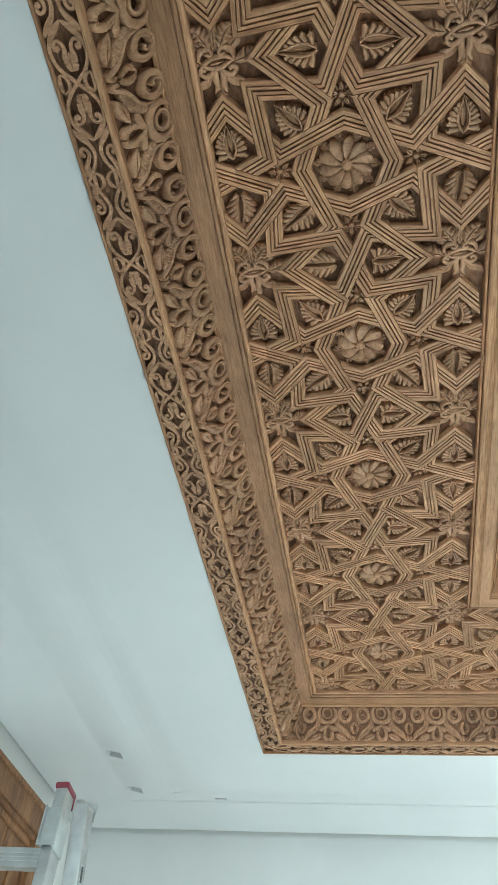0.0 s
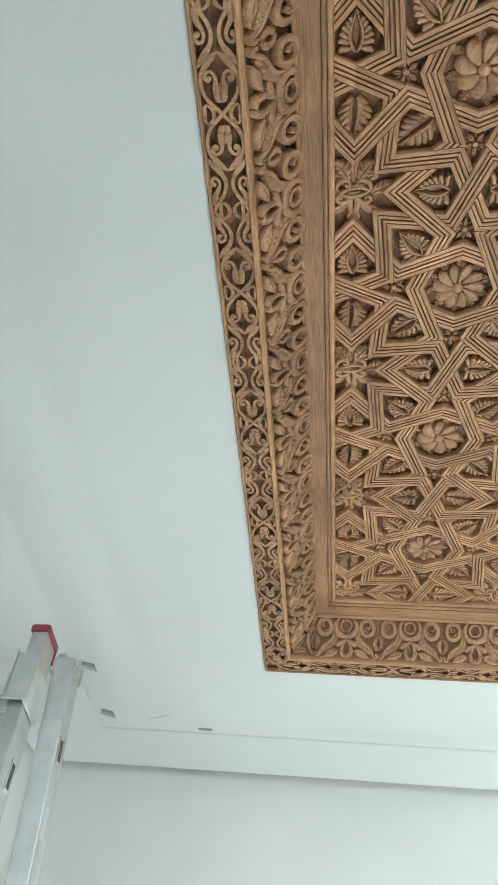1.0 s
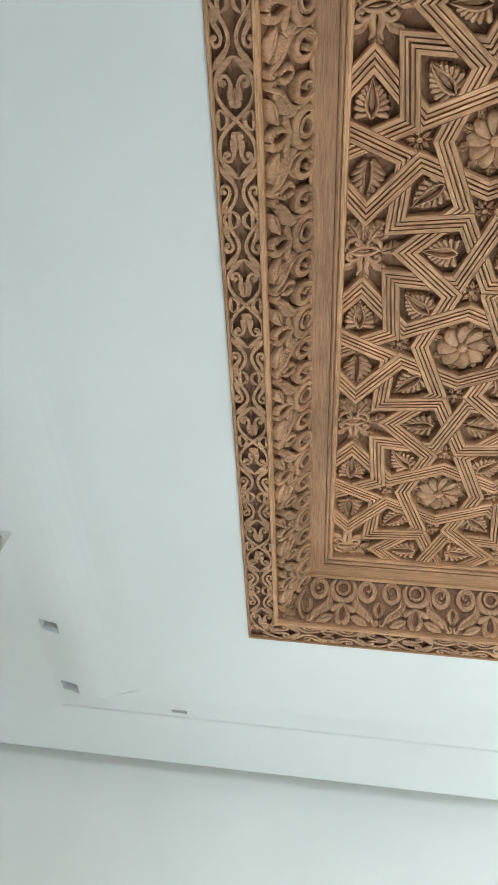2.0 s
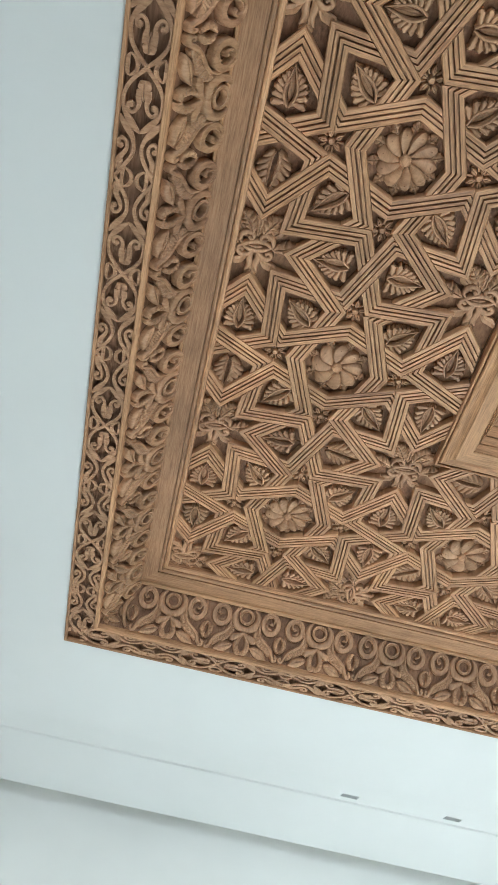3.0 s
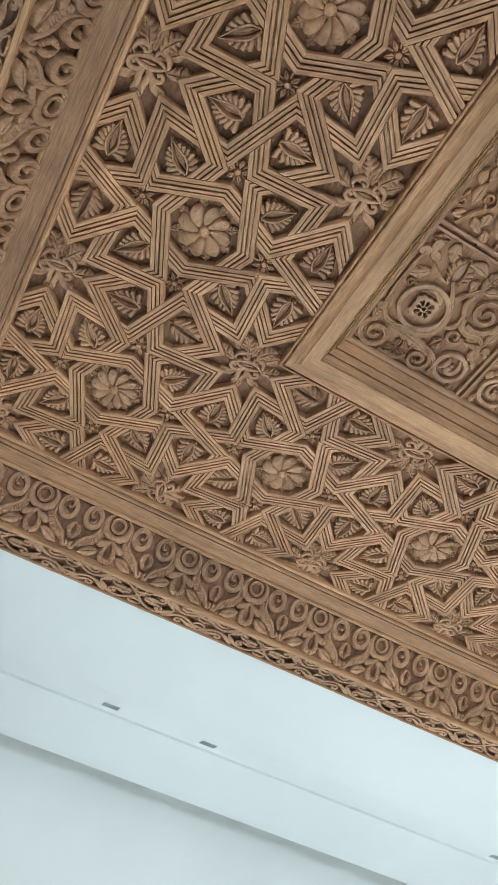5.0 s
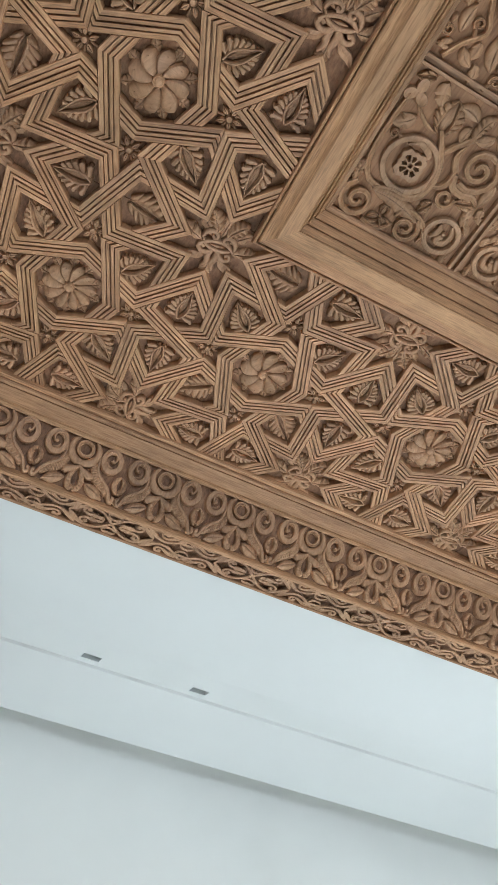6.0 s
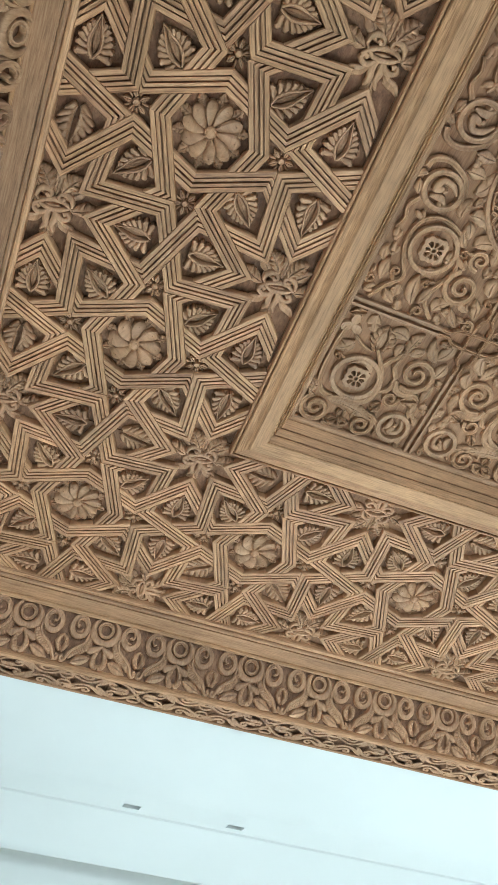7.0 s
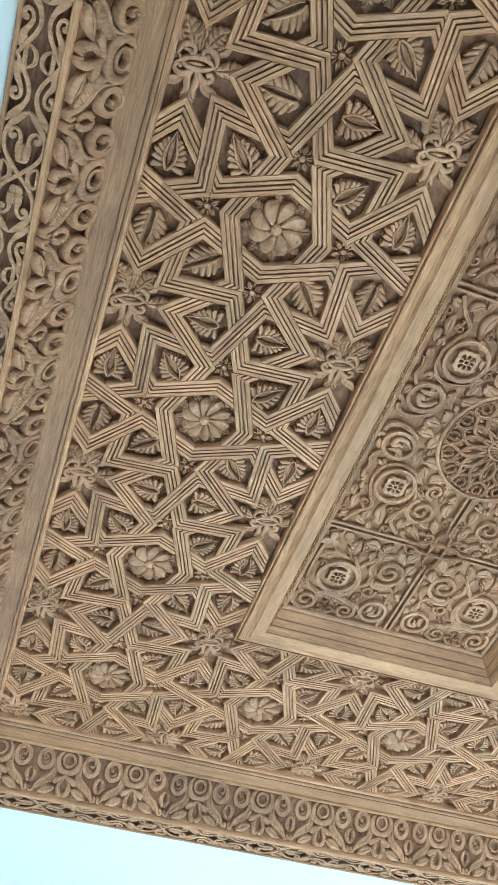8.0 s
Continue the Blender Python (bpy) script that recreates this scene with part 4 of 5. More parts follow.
def knot_mesh():
    """Laced bands round an almond, ending in volutes; the leaves are pieces of their own."""
    c = Carve()
    h = 0.0150
    # almond with its rims, one crossing over the other
    c.stroke([(-0.034, 0.000), (-0.018, 0.0085), (0.002, 0.0080), (0.020, 0.0010), (0.036, -0.012)], 0.0088, h, swell=(0.6, 1.1, 1.2, 1.1, 0.6), steps=22, domed=True)
    c.stroke([(0.032, 0.004), (0.018, -0.0085), (0.000, -0.0110), (-0.018, -0.0060), (-0.036, 0.006)], 0.0086, h * 0.94, swell=(0.6, 1.1, 1.2, 1.1, 0.6), steps=22, domed=True)
    c.stroke([(-0.014, 0.000), (0.000, -0.0022), (0.014, -0.004)], 0.0072, h * 0.80, swell=(0.3, 1.2, 0.3), steps=10, domed=True)
    for s in (1, -1):
        # upper volute
        c.stroke([(0.034 * s, 0.004), (0.031 * s, 0.016), (0.022 * s, 0.0235), (0.010 * s, 0.0225), (0.0075 * s, 0.0140), (0.0150 * s, 0.0120)],
                 0.0098, h, swell=(0.7, 1.1, 1.2, 1.0, 0.9, 1.1), steps=26, domed=True)
        c.knob(0.0155 * s, 0.0150, 0.0048, h * 1.12, n=10)
        # lower volute and its tail into the foot
        c.stroke([(0.006 * s, -0.009), (0.012 * s, -0.020), (0.024 * s, -0.0245), (0.0335 * s, -0.018), (0.029 * s, -0.0105), (0.022 * s, -0.0140)],
                 0.0100, h * 0.92, swell=(0.8, 1.2, 1.1, 1.0, 0.9, 1.1), steps=26, domed=True)
        c.stroke([(0.003 * s, -0.010), (0.0085 * s, -0.026), (0.0055 * s, -0.042), (0.012 * s, -0.056)], 0.0125, h * 0.86, swell=(0.7, 1.2, 1.0, 0.35), steps=18, domed=True)
        # smooth leaf that rolls out beside the lower volute
        c.stroke([(0.016 * s, -0.026), (0.026 * s, -0.036), (0.040 * s, -0.041), (0.052 * s, -0.052)], 0.0150, h * 0.80, swell=(0.5, 1.1, 1.1, 0.3), steps=16)
    return c.mesh("scroll_knot", W_CARVED)


def knot_leaf(length, width, height, lobes, deep, bend, slit=0.6):
    """One scalloped leaf of a knot, pointing along +u."""
    c = Carve()
    c.frond(0, 0, 0, length, width, height, lobes=lobes, deep=deep, sweep=0.6, slit=slit, belly=0.5, bend=bend, open_to=0.12, flute=0.65)
    return c.mesh("knot_leaf", W_CARVED)


KNOT_LEAVES = [knot_leaf(0.052, 0.036, 0.0145, 5, 0.28, -36), knot_leaf(0.052, 0.030, 0.0135, 4, 0.24, 26), knot_leaf(0.036, 0.026, 0.0110, 3, 0.22, 0), knot_leaf(0.060, 0.026, 0.0085, 3, 0.16, 0)]
# leaf, x, y, angle, mirrored
KNOT_PLAN = [(0, 0.010, 0.022, 72, False), (0, -0.010, 0.022, 108, True), (1, 0.032, -0.002, 10, False), (1, -0.032, -0.002, 170, True), (2, 0.0, -0.040, 270, False),
             (3, 0.012, 0.010, 42, False), (3, -0.012, 0.010, 138, False), (3, 0.0, 0.016, 90, False)]
STRAPS = square_straps()
LEAVES = [lobed_leaf(6, 0.056, 0.0245, 104), lobed_leaf(5, 0.060, 0.0235, 84, 0.001), split_leaf()]
FLOWER, PETAL, TIP, ROSETTE, KNOT = flower_mesh(), petal_mesh(), tip_mesh(), rosette_mesh(), knot_mesh()
FLOWER_AT = 0.302


def in_band(x, y, reach):
    """Whether a place, in squares from the first rosette, shows between cornice and centre frame."""
    outer = -0.5 - reach < x < COLS - 0.5 + reach and -ROWS + 0.5 - reach < y < 0.5 + reach
    inner = 0.5 + reach < x < COLS - 1.5 - reach and -ROWS + 1.5 + reach < y < -0.5 - reach
    return outer and not inner


def ring_squares():
    return [(i, -j) for i in range(COLS) for j in range(ROWS) if i in (0, COLS - 1) or j in (0, ROWS - 1)]


def star_panels():
    rng = random.Random(7)
    squares = ring_squares()
    things = {}
    for i, j in squares:
        t = empty("star_panel", Matrix.Translation((i * A, j * A, Z_BACK)))
        tagged(t, "carved oak ceiling panel of interlaced star straps round a swirling rosette", "ceiling panel", "carved star panels of the ceiling")
        things[i, j] = t
        bm = bmesh.new()
        wide = lambda at, last: ((0.62 if at == 0 else 0.5) * A, (0.62 if at == last else 0.5) * A)
        (xa, xb), (yb, ya) = wide(i, COLS - 1), wide(-j, ROWS - 1)
        inner_x, inner_y = 0 < -j < ROWS - 1, 0 < i < COLS - 1
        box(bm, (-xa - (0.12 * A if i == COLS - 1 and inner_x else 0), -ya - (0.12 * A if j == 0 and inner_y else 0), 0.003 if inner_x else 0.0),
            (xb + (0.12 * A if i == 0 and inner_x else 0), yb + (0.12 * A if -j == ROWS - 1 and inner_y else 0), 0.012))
        # The board's darker tone paints in the shade behind straps and leaves.
        part("backing_board", bm, W_GROUND, t, "recessed wooden ground with its shade in the colour")

    def owner(x, y):
        return min(squares, key=lambda s: (s[0] - x) ** 2 + (s[1] - y) ** 2)

    lattice = [(i, j) for i in range(-1, COLS + 1) for j in range(-ROWS, 2)]
    for i, j in lattice:
        for me, mx, my in STRAPS:
            if in_band(i + mx, j + my, 0.13):
                o = owner(i + mx * 0.999, j + my * 0.999)
                place("strap", me, things[o], Matrix.Translation(((i - o[0]) * A, (j - o[1]) * A, 0)))

    def spot(name, me, x, y, turn, reach=0.03, scale=1.0, z=0.0):
        if not in_band(x, y, reach):
            return None
        o = owner(x, y)
        m = Matrix.Translation(((x - o[0]) * A, (y - o[1]) * A, z)) @ pose(0, 0, 0, 0, 0, turn) @ Matrix.Diagonal((scale, scale, 1, 1))
        return place(name, me, things[o], m)

    for i, j in lattice:
        if (i, j) in things:
            r = spot("rosette", ROSETTE, i, j, rng.uniform(0, 30))
            count = 8 if (i + j) % 2 else 10
            for k in range(count):
                wide = 10 / count * (1 + 0.06 * math.sin(5 * k + i))
                long = 1 + 0.05 * math.sin(7 * k + 2 * i - j)
                place("petal", PETAL, r, pose(0, 0, 0, 0, 0, 360 / count * k) @ Matrix.Diagonal((long, wide, 1, 1)))
                place("leaf_tip", TIP, r, pose(0, 0, 0, 0, 0, 360 / count * (k + 0.5)))
        for k in range(4):
            ca, sa = (1, 0, -1, 0)[k], (0, 1, 0, -1)[k]
            spot("flower", FLOWER, i + ca * FLOWER_AT, j + sa * FLOWER_AT, 90 * k, scale=1.0)
            # leaf in the corner between octagon and knot
            a = 45 + 90 * k
            dx, dy = math.cos(radians(a)), math.sin(radians(a))
            low = dy < 0
            spot("leaf", LEAVES[0 if low and rng.random() < 0.8 else rng.choice((1, 2, 2, 1, 0))], i + dx * 0.262, j + dy * 0.262, a + rng.uniform(-6, 6), scale=1.22)
        for s in (1, -1):
            # leaves on the line between two squares, pointing away from the crossing of the straps
            spot("leaf", LEAVES[0 if s < 0 else rng.choice((1, 2))], i + 0.5, j + s * 0.092, 90 * s + rng.uniform(-4, 4), reach=0.05, scale=1.22)
            spot("leaf", LEAVES[rng.choice((0, 1, 2))], i + s * 0.092, j + 0.5, 90 - 90 * s + rng.uniform(-4, 4), reach=0.05, scale=1.22)
        knot = spot("scroll_knot", KNOT, i + 0.5, j + 0.5, 180 if i < 1 and j < 0 else rng.choice((0, 90, 180)), reach=0.06)
        if knot:
            for which, u, v, turn, mirrored in KNOT_PLAN:
                place("knot_leaf", KNOT_LEAVES[which], knot, pose(u, v, 0, 0, 0, turn) @ Matrix.Diagonal((1, -1 if mirrored else 1, 1, 1)))
    return things


# ---- frame of the centre panel ----
def centre_frame():
    thing = empty("panel_frame")
    tagged(thing, "pale stepped oak frame round the recessed centre panel of the ceiling", "frame")
    for side in SIDES:
        moulding("edge_bead", [(0.2665, 3.10), (0.268, 3.0945), (0.272, 3.093), (0.2735, 3.0945), (0.2742, 3.098), (0.2742, 3.118), (0.2665, 3.118)], side, rect_inner, W_STRAP, thing)
        moulding("outer_ogee", [(0.2765, 3.0945), (0.279, 3.0915), (0.284, 3.0900), (0.290, 3.0895), (0.297, 3.0865), (0.303, 3.0825), (0.303, 3.12), (0.2765, 3.12)], side, rect_inner, W_STRAP, thing)
        moulding("face_board", [(0.303, 3.081), (0.306, 3.0795), (0.3365, 3.0795), (0.3385, 3.081), (0.3385, 3.12), (0.303, 3.12)], side, rect_inner, W_PALE, thing, "pale flat face of the frame")
        for w0, z0, w1, z1 in ((0.3385, 3.0825, 0.3490, 3.0985), (0.3510, 3.0995, 0.3610, 3.1150), (0.3630, 3.1165, 0.3765, 3.1370)):
            moulding("bevel_band", [(w0, z0 + 0.0012), (w0 + 0.0014, z0), (w1 - 0.0008, z1 - 0.0012), (w1, z1 + 0.0010), (w1, z1 + 0.0095), (w1 + 0.0022, z1 + 0.0095), (w1 + 0.0022, z1 + 0.030), (w0, z0 + 0.040)],
                     side, rect_inner, W_PALE, thing, "grooved bevel of the frame")
        moulding("panel_lip", [(0.3765, 3.1425), (0.3785, 3.141), (0.386, 3.1425), (0.3885, 3.1465), (0.3885, 3.17), (0.3765, 3.17)], side, rect_inner, W_BOARD, thing, "notched brown lip against the panel")
    return thing


# ---- centre panel: arabesque scrolls, strap cross, pierced medallions ----
def pierced_flower(c, cx, cy, r, h):
    """A flat square flower, its lobed plate pierced by eight slots and a hole."""
    n, radii = 64, (0.13, 0.15, 0.21, 0.26, 0.30, 0.50, 0.66, 0.72, 0.82, 0.94, 1.0, 1.03)
    rows = []
    for i in range(n):
        a = 2 * math.pi * i / n
        rim = r * (1.0 + 0.10 * math.cos(4 * a + math.pi) - 0.10 * (1 - abs(math.cos(6 * a))))
        row = []
        for k in radii:
            off = (a + math.pi / 8) % (math.pi / 4) - math.pi / 8
            wide = 0.115 * math.sin(math.pi * min(1.0, max(0.0, (k - 0.26) / 0.46)))
            slot = abs(off) * k < wide and 0.28 < k < 0.71
            g = -0.1 if k > 1.01 else 0.10 if slot or k < 0.14 else 0.94 if k > 0.97 else 1.0
            row.append(c.point(cx + rim * k * math.cos(a), cy + rim * k * math.sin(a), h * g))
        rows.append(row)
    c.strips(rows, closed=True)


def curled_bud(c, x, y, r, turn, h):
    """A bud in a ring: a fat curled lobe, a smaller one under it and a leaf that joins them to the ring."""
    def at(q, a):
        return x + r * q * math.cos(radians(turn + a)), y + r * q * math.sin(radians(turn + a))
    c.stroke([at(1.0, 150), at(0.70, 105), at(0.62, 40), at(0.50, -30), at(0.15, -20), at(0.20, 60)], r * 0.42, h, swell=(0.4, 0.9, 1.1, 1.2, 1.1, 0.7), steps=26, domed=True)
    c.stroke([at(0.95, 205), at(0.55, 215), at(0.50, 265), at(0.85, 290)], r * 0.44, h * 0.92, swell=(0.4, 1.2, 1.1, 0.4), steps=16, domed=True)
    c.knob(*at(0.20, 150), r * 0.20, h * 0.9, n=9)


def scroll_quarter():
    """A quarter of the scroll field: u from the middle strip outwards, v from the cross strip on."""
    c = Carve()
    h = 0.0120
    wide = 0.0118
    # flower in its ring, hooked at the top, and the stem that loops round it
    pierced_flower(c, 0.199, 0.165, 0.030, h * 1.05)
    c.ring(0.199, 0.165, 0.0520, 0.0500, wide, h, n=30)
    c.stroke([(0.225, 0.134), (0.205, 0.122), (0.185, 0.128), (0.176, 0.140)], 0.0135, h * 1.08, swell=(0.3, 1.0, 1.2, 0.8), steps=14, domed=True)
    c.stroke([(0.272, 0.060), (0.276, 0.090), (0.277, 0.125), (0.277, 0.165), (0.270, 0.200), (0.252, 0.222), (0.228, 0.226)], wide * 0.9, h, swell=(0.5, 0.9, 1.0, 1.0, 1.0, 1.1, 0.8), steps=36)
    c.stroke([(0.186, 0.086), (0.168, 0.110), (0.150, 0.140), (0.142, 0.175), (0.150, 0.205), (0.172, 0.220), (0.205, 0.222), (0.236, 0.232)], wide, h, swell=(0.6, 0.9, 1.0, 1.1, 1.1, 1.2, 1.3, 0.8), steps=40)
    # palmette over the flower, feathers, trefoil by the frame
    c.palmette(0.186, 0.094, -90, 0.066, 0.058, h * 1.05, lobes=6, deep=0.26, open_to=0.17, belly=0.42, fan=0.6)
    c.frond(0.124, 0.078, -84, 0.062, 0.026, h, lobes=6, bend=-42, deep=0.22, slit=0.7, belly=0.62, open_to=0.06)
    c.stroke([(0.160, 0.120), (0.146, 0.100), (0.134, 0.084), (0.120, 0.068)], wide * 0.9, h * 0.9, steps=14)
    for a in (30, 150, 265):
        c.disc(0.262 + 0.0135 * math.cos(radians(a)), 0.052 + 0.0135 * math.sin(radians(a)), 0.0150, 0.0115, h * 0.9, turn=radians(a), n=14, hollow=0.2)
    c.palmette(0.246, 0.018, 20, 0.036, 0.024, h * 0.9, lobes=2, deep=0.2, open_to=0.08)
    # great spiral by the middle strip, with its bud and leaf
    c.spiral(0.078, 0.112, 0.044, 1.85, 60, wide, h, hand=1, inner=0.12)
    c.stroke([(0.116, 0.136), (0.132, 0.112), (0.128, 0.088)], wide, h, swell=(1.0, 1.0, 0.4), steps=12)
    c.frond(0.052, 0.070, -30, 0.060, 0.026, h * 0.95, lobes=3, bend=-60, deep=0.16, slit=0.8, belly=0.4, open_to=0.05)
    c.frond(0.034, 0.120, 100, 0.056, 0.022, h * 0.95, lobes=3, bend=-36, deep=0.16, slit=0.8, belly=0.45, open_to=0.05)
    # acanthus between flower and end, with curled tips
    c.frond(0.232, 0.236, 186, 0.116, 0.034, h, lobes=5, bend=-30, deep=0.20, slit=0.8, belly=0.55, open_to=0.04)
    c.spiral(0.104, 0.186, 0.020, 1.2, 200, 0.0090, h, hand=-1, inner=0.35)
    c.palmette(0.078, 0.184, 200, 0.046, 0.030, h * 0.95, lobes=3, deep=0.22, open_to=0.08)
    c.palmette(0.118, 0.206, 60, 0.032, 0.024, h * 0.9, lobes=3, deep=0.22, open_to=0.08)
    c.frond(0.040, 0.176, 70, 0.046, 0.020, h * 0.9, lobes=2, bend=40, deep=0.14, slit=0.8, belly=0.45, open_to=0.05)
    # corner spiral with a feather along the frame
    c.spiral(0.250, 0.266, 0.037, 1.7, -60, wide, h, hand=1, inner=0.14)
    c.frond(0.276, 0.240, -80, 0.052, 0.024, h, lobes=6, bend=-26, deep=0.24, slit=0.7, belly=0.6, open_to=0.06)
    # pierced trefoil, spiral and ringed bud along the end
    for a in (30, 150, 270):
        c.palmette(0.190 + 0.003 * math.cos(radians(a)), 0.276 + 0.003 * math.sin(radians(a)), a, 0.026, 0.022, h * 0.95, lobes=1, deep=0.0, open_to=0.22, belly=0.5)
    c.spiral(0.136, 0.272, 0.0290, 1.55, -120, wide * 0.85, h, hand=-1, inner=0.16)
    c.ring(0.062, 0.252, 0.0345, 0.0335, wide * 0.95, h, n=26)
    curled_bud(c, 0.062, 0.252, 0.027, 100, h)
    c.stroke([(0.166, 0.262), (0.160, 0.244), (0.140, 0.238), (0.112, 0.246), (0.096, 0.268), (0.098, 0.288)], wide * 0.8, h * 0.95, swell=(0.4, 1.0, 1.0, 1.0, 0.9, 0.5), steps=26)
    c.frond(0.026, 0.272, 60, 0.034, 0.016, h * 0.9, lobes=2, bend=50, deep=0.14, slit=0.8, open_to=0.05)
    c.frond(0.028, 0.214, -30, 0.034, 0.016, h * 0.9, lobes=2, bend=-40, deep=0.14, slit=0.8, open_to=0.05)
    # stems that join them
    c.stroke([(0.112, 0.140), (0.104, 0.160), (0.082, 0.166), (0.058, 0.160), (0.040, 0.172)], wide, h, swell=(0.8, 1.2, 1.2, 1.0, 0.5), steps=24)
    c.stroke([(0.222, 0.294), (0.200, 0.299), (0.176, 0.292), (0.164, 0.276)], wide * 0.8, h * 0.9, swell=(0.8, 1.1, 1.0, 0.6), steps=16)
    c.stroke([(0.136, 0.178), (0.122, 0.170), (0.116, 0.152), (0.121, 0.128)], wide * 0.9, h * 0.95, swell=(0.6, 1.1, 1.0, 0.7), steps=16)
    c.stroke([(0.248, 0.070), (0.228, 0.084), (0.212, 0.092), (0.192, 0.096)], wide * 0.7, h * 0.85, swell=(0.6, 1.0, 1.0, 0.6), steps=14)
    c.fill(0.013, 0.288, 0.014, 0.300, h * 0.9, random.Random(5), 12, least=0.0105, most=0.019)
    return c.mesh("scrollwork", W_CARVED)


def medallion_quarter():
    """A quarter of the field round a medallion: u from the middle strip outwards, v from the cross strip towards it."""
    c = Carve()
    h = 0.0120
    pierced_flower(c, 0.186, 0.152, 0.029, h)
    c.ring(0.186, 0.152, 0.047, 0.047, 0.0108, h, n=26)
    c.stroke([(0.262, 0.016), (0.242, 0.050), (0.216, 0.080), (0.232, 0.112), (0.246, 0.150), (0.240, 0.190), (0.214, 0.212), (0.180, 0.212), (0.150, 0.200)], 0.0112, h, taper=(0.8, 0.7), steps=40)
    c.stroke([(0.120, 0.018), (0.150, 0.052), (0.140, 0.090), (0.124, 0.116), (0.130, 0.150), (0.150, 0.176)], 0.0108, h, taper=(0.9, 0.6), steps=24)
    c.spiral(0.092, 0.100, 0.040, 1.85, 60, 0.0112, h, hand=-1, inner=0.12)
    c.spiral(0.088, 0.166, 0.022, 1.6, -100, 0.0098, h, hand=1)
    # curled bud in its ring beside the medallion
    c.ring(0.228, 0.262, 0.038, 0.034, 0.0108, h, turn=0.3, n=24)
    curled_bud(c, 0.228, 0.262, 0.030, 30, h)
    c.stroke([(0.196, 0.236), (0.186, 0.262), (0.196, 0.292), (0.222, 0.310), (0.250, 0.316), (0.272, 0.308), (0.278, 0.292)], 0.0108, h, taper=(0.8, 1.1), steps=26)
    c.stroke([(0.262, 0.236), (0.276, 0.214), (0.270, 0.190), (0.278, 0.168)], 0.0098, h, taper=(1, 0.6), steps=12)
    c.blade(0.172, 0.030, 60, 0.070, 0.024, h, bend=28)
    c.blade(0.164, 0.040, 128, 0.050, 0.018, h, bend=-30)
    c.blade(0.058, 0.020, 26, 0.050, 0.017, h, bend=34)
    c.blade(0.034, 0.046, 84, 0.048, 0.022, h, bend=-22, lobes=2)
    c.blade(0.030, 0.104, 60, 0.044, 0.022, h, bend=40)
    c.blade(0.258, 0.060, 80, 0.050, 0.020, h, bend=16)
    c.blade(0.208, 0.024, 10, 0.038, 0.018, h, bend=40)
    c.blade(0.128, 0.180, 20, 0.040, 0.020, h, bend=60, lobes=2)
    c.blade(0.134, 0.196, 78, 0.036, 0.020, h, bend=-20)
    c.blade(0.170, 0.226, 70, 0.042, 0.022, h, bend=40, lobes=2)
    c.blade(0.164, 0.312, 12, 0.040, 0.022, h, bend=-20)
    c.blade(0.270, 0.240, 70, 0.030, 0.015, h)
    for u, v, a in ((0.060, 0.140, 60), (0.110, 0.140, 20), (0.258, 0.118, 60), (0.214, 0.226, 40), (0.180, 0.100, 110), (0.150, 0.140, 80),
                    (0.276, 0.030, 120), (0.100, 0.042, 150), (0.042, 0.150, 100), (0.268, 0.148, 60), (0.196, 0.318, 100), (0.236, 0.200, 10)):
        c.drop(u, v, a, 0.022, 0.012, h * 0.9, bend=40)
        c.drop(u, v, a + 75, 0.017, 0.010, h * 0.85, bend=-40)
        c.knob(u, v, 0.0055, h, n=8)
    c.fill(0.013, 0.288, 0.014, 0.326, h, random.Random(6), 20, least=0.0105, most=0.020, skip=lambda u, v: math.hypot(u, v - 0.329) < 0.158)
    return c.mesh("scrollwork", W_CARVED)


def medallion_mesh():
    """A pierced wheel: an outer ring filled with two families of arcs that cross, eyes between them and a star in the middle."""
    c = Carve()
    h = 0.0125
    c.ring(0, 0, 0.147, 0.147, 0.0100, h, n=64)
    c.ring(0, 0, 0.136, 0.136, 0.0050, h * 0.7, n=64)
    for i in range(16):
        a = 2 * math.pi * i / 16
        polar = lambda r, turn: (r * math.cos(a + radians(turn)), r * math.sin(a + radians(turn)))
        for s in (1, -1):
            c.stroke([polar(0.030, 0), polar(0.048, 7 * s), polar(0.066, 11.2 * s), (polar(0.084, 7 * s)), polar(0.096, 0.0), polar(0.110, -9 * s), polar(0.124, -12 * s), polar(0.138, -7 * s)],
                     0.0086, h, swell=(0.6, 0.8, 1.0, 1.0, 1.0, 1.0, 1.0, 0.9), steps=26)
            c.stroke([polar(0.134, 2.5 * s), polar(0.124, 4.6 * s), polar(0.114, 3.6 * s), polar(0.112, 0.8 * s)], 0.0060, h * 0.95, steps=10)
        x, y = polar(0.070, 0)
        c.drop(x, y, math.degrees(a), 0.018, 0.0085, h * 0.85)
        x, y = polar(0.092, 11.25)
        c.drop(x, y, math.degrees(a) + 11.25, 0.020, 0.0090, h * 0.85)
        x, y = polar(0.008, 0)
        c.drop(x, y, math.degrees(a), 0.026, 0.0070, h * 0.9, n=4)
    c.ring(0, 0, 0.030, 0.030, 0.0060, h, n=32)
    c.knob(0, 0, 0.010, h * 1.05, n=12)
    return c.mesh("medallion", W_CARVED)


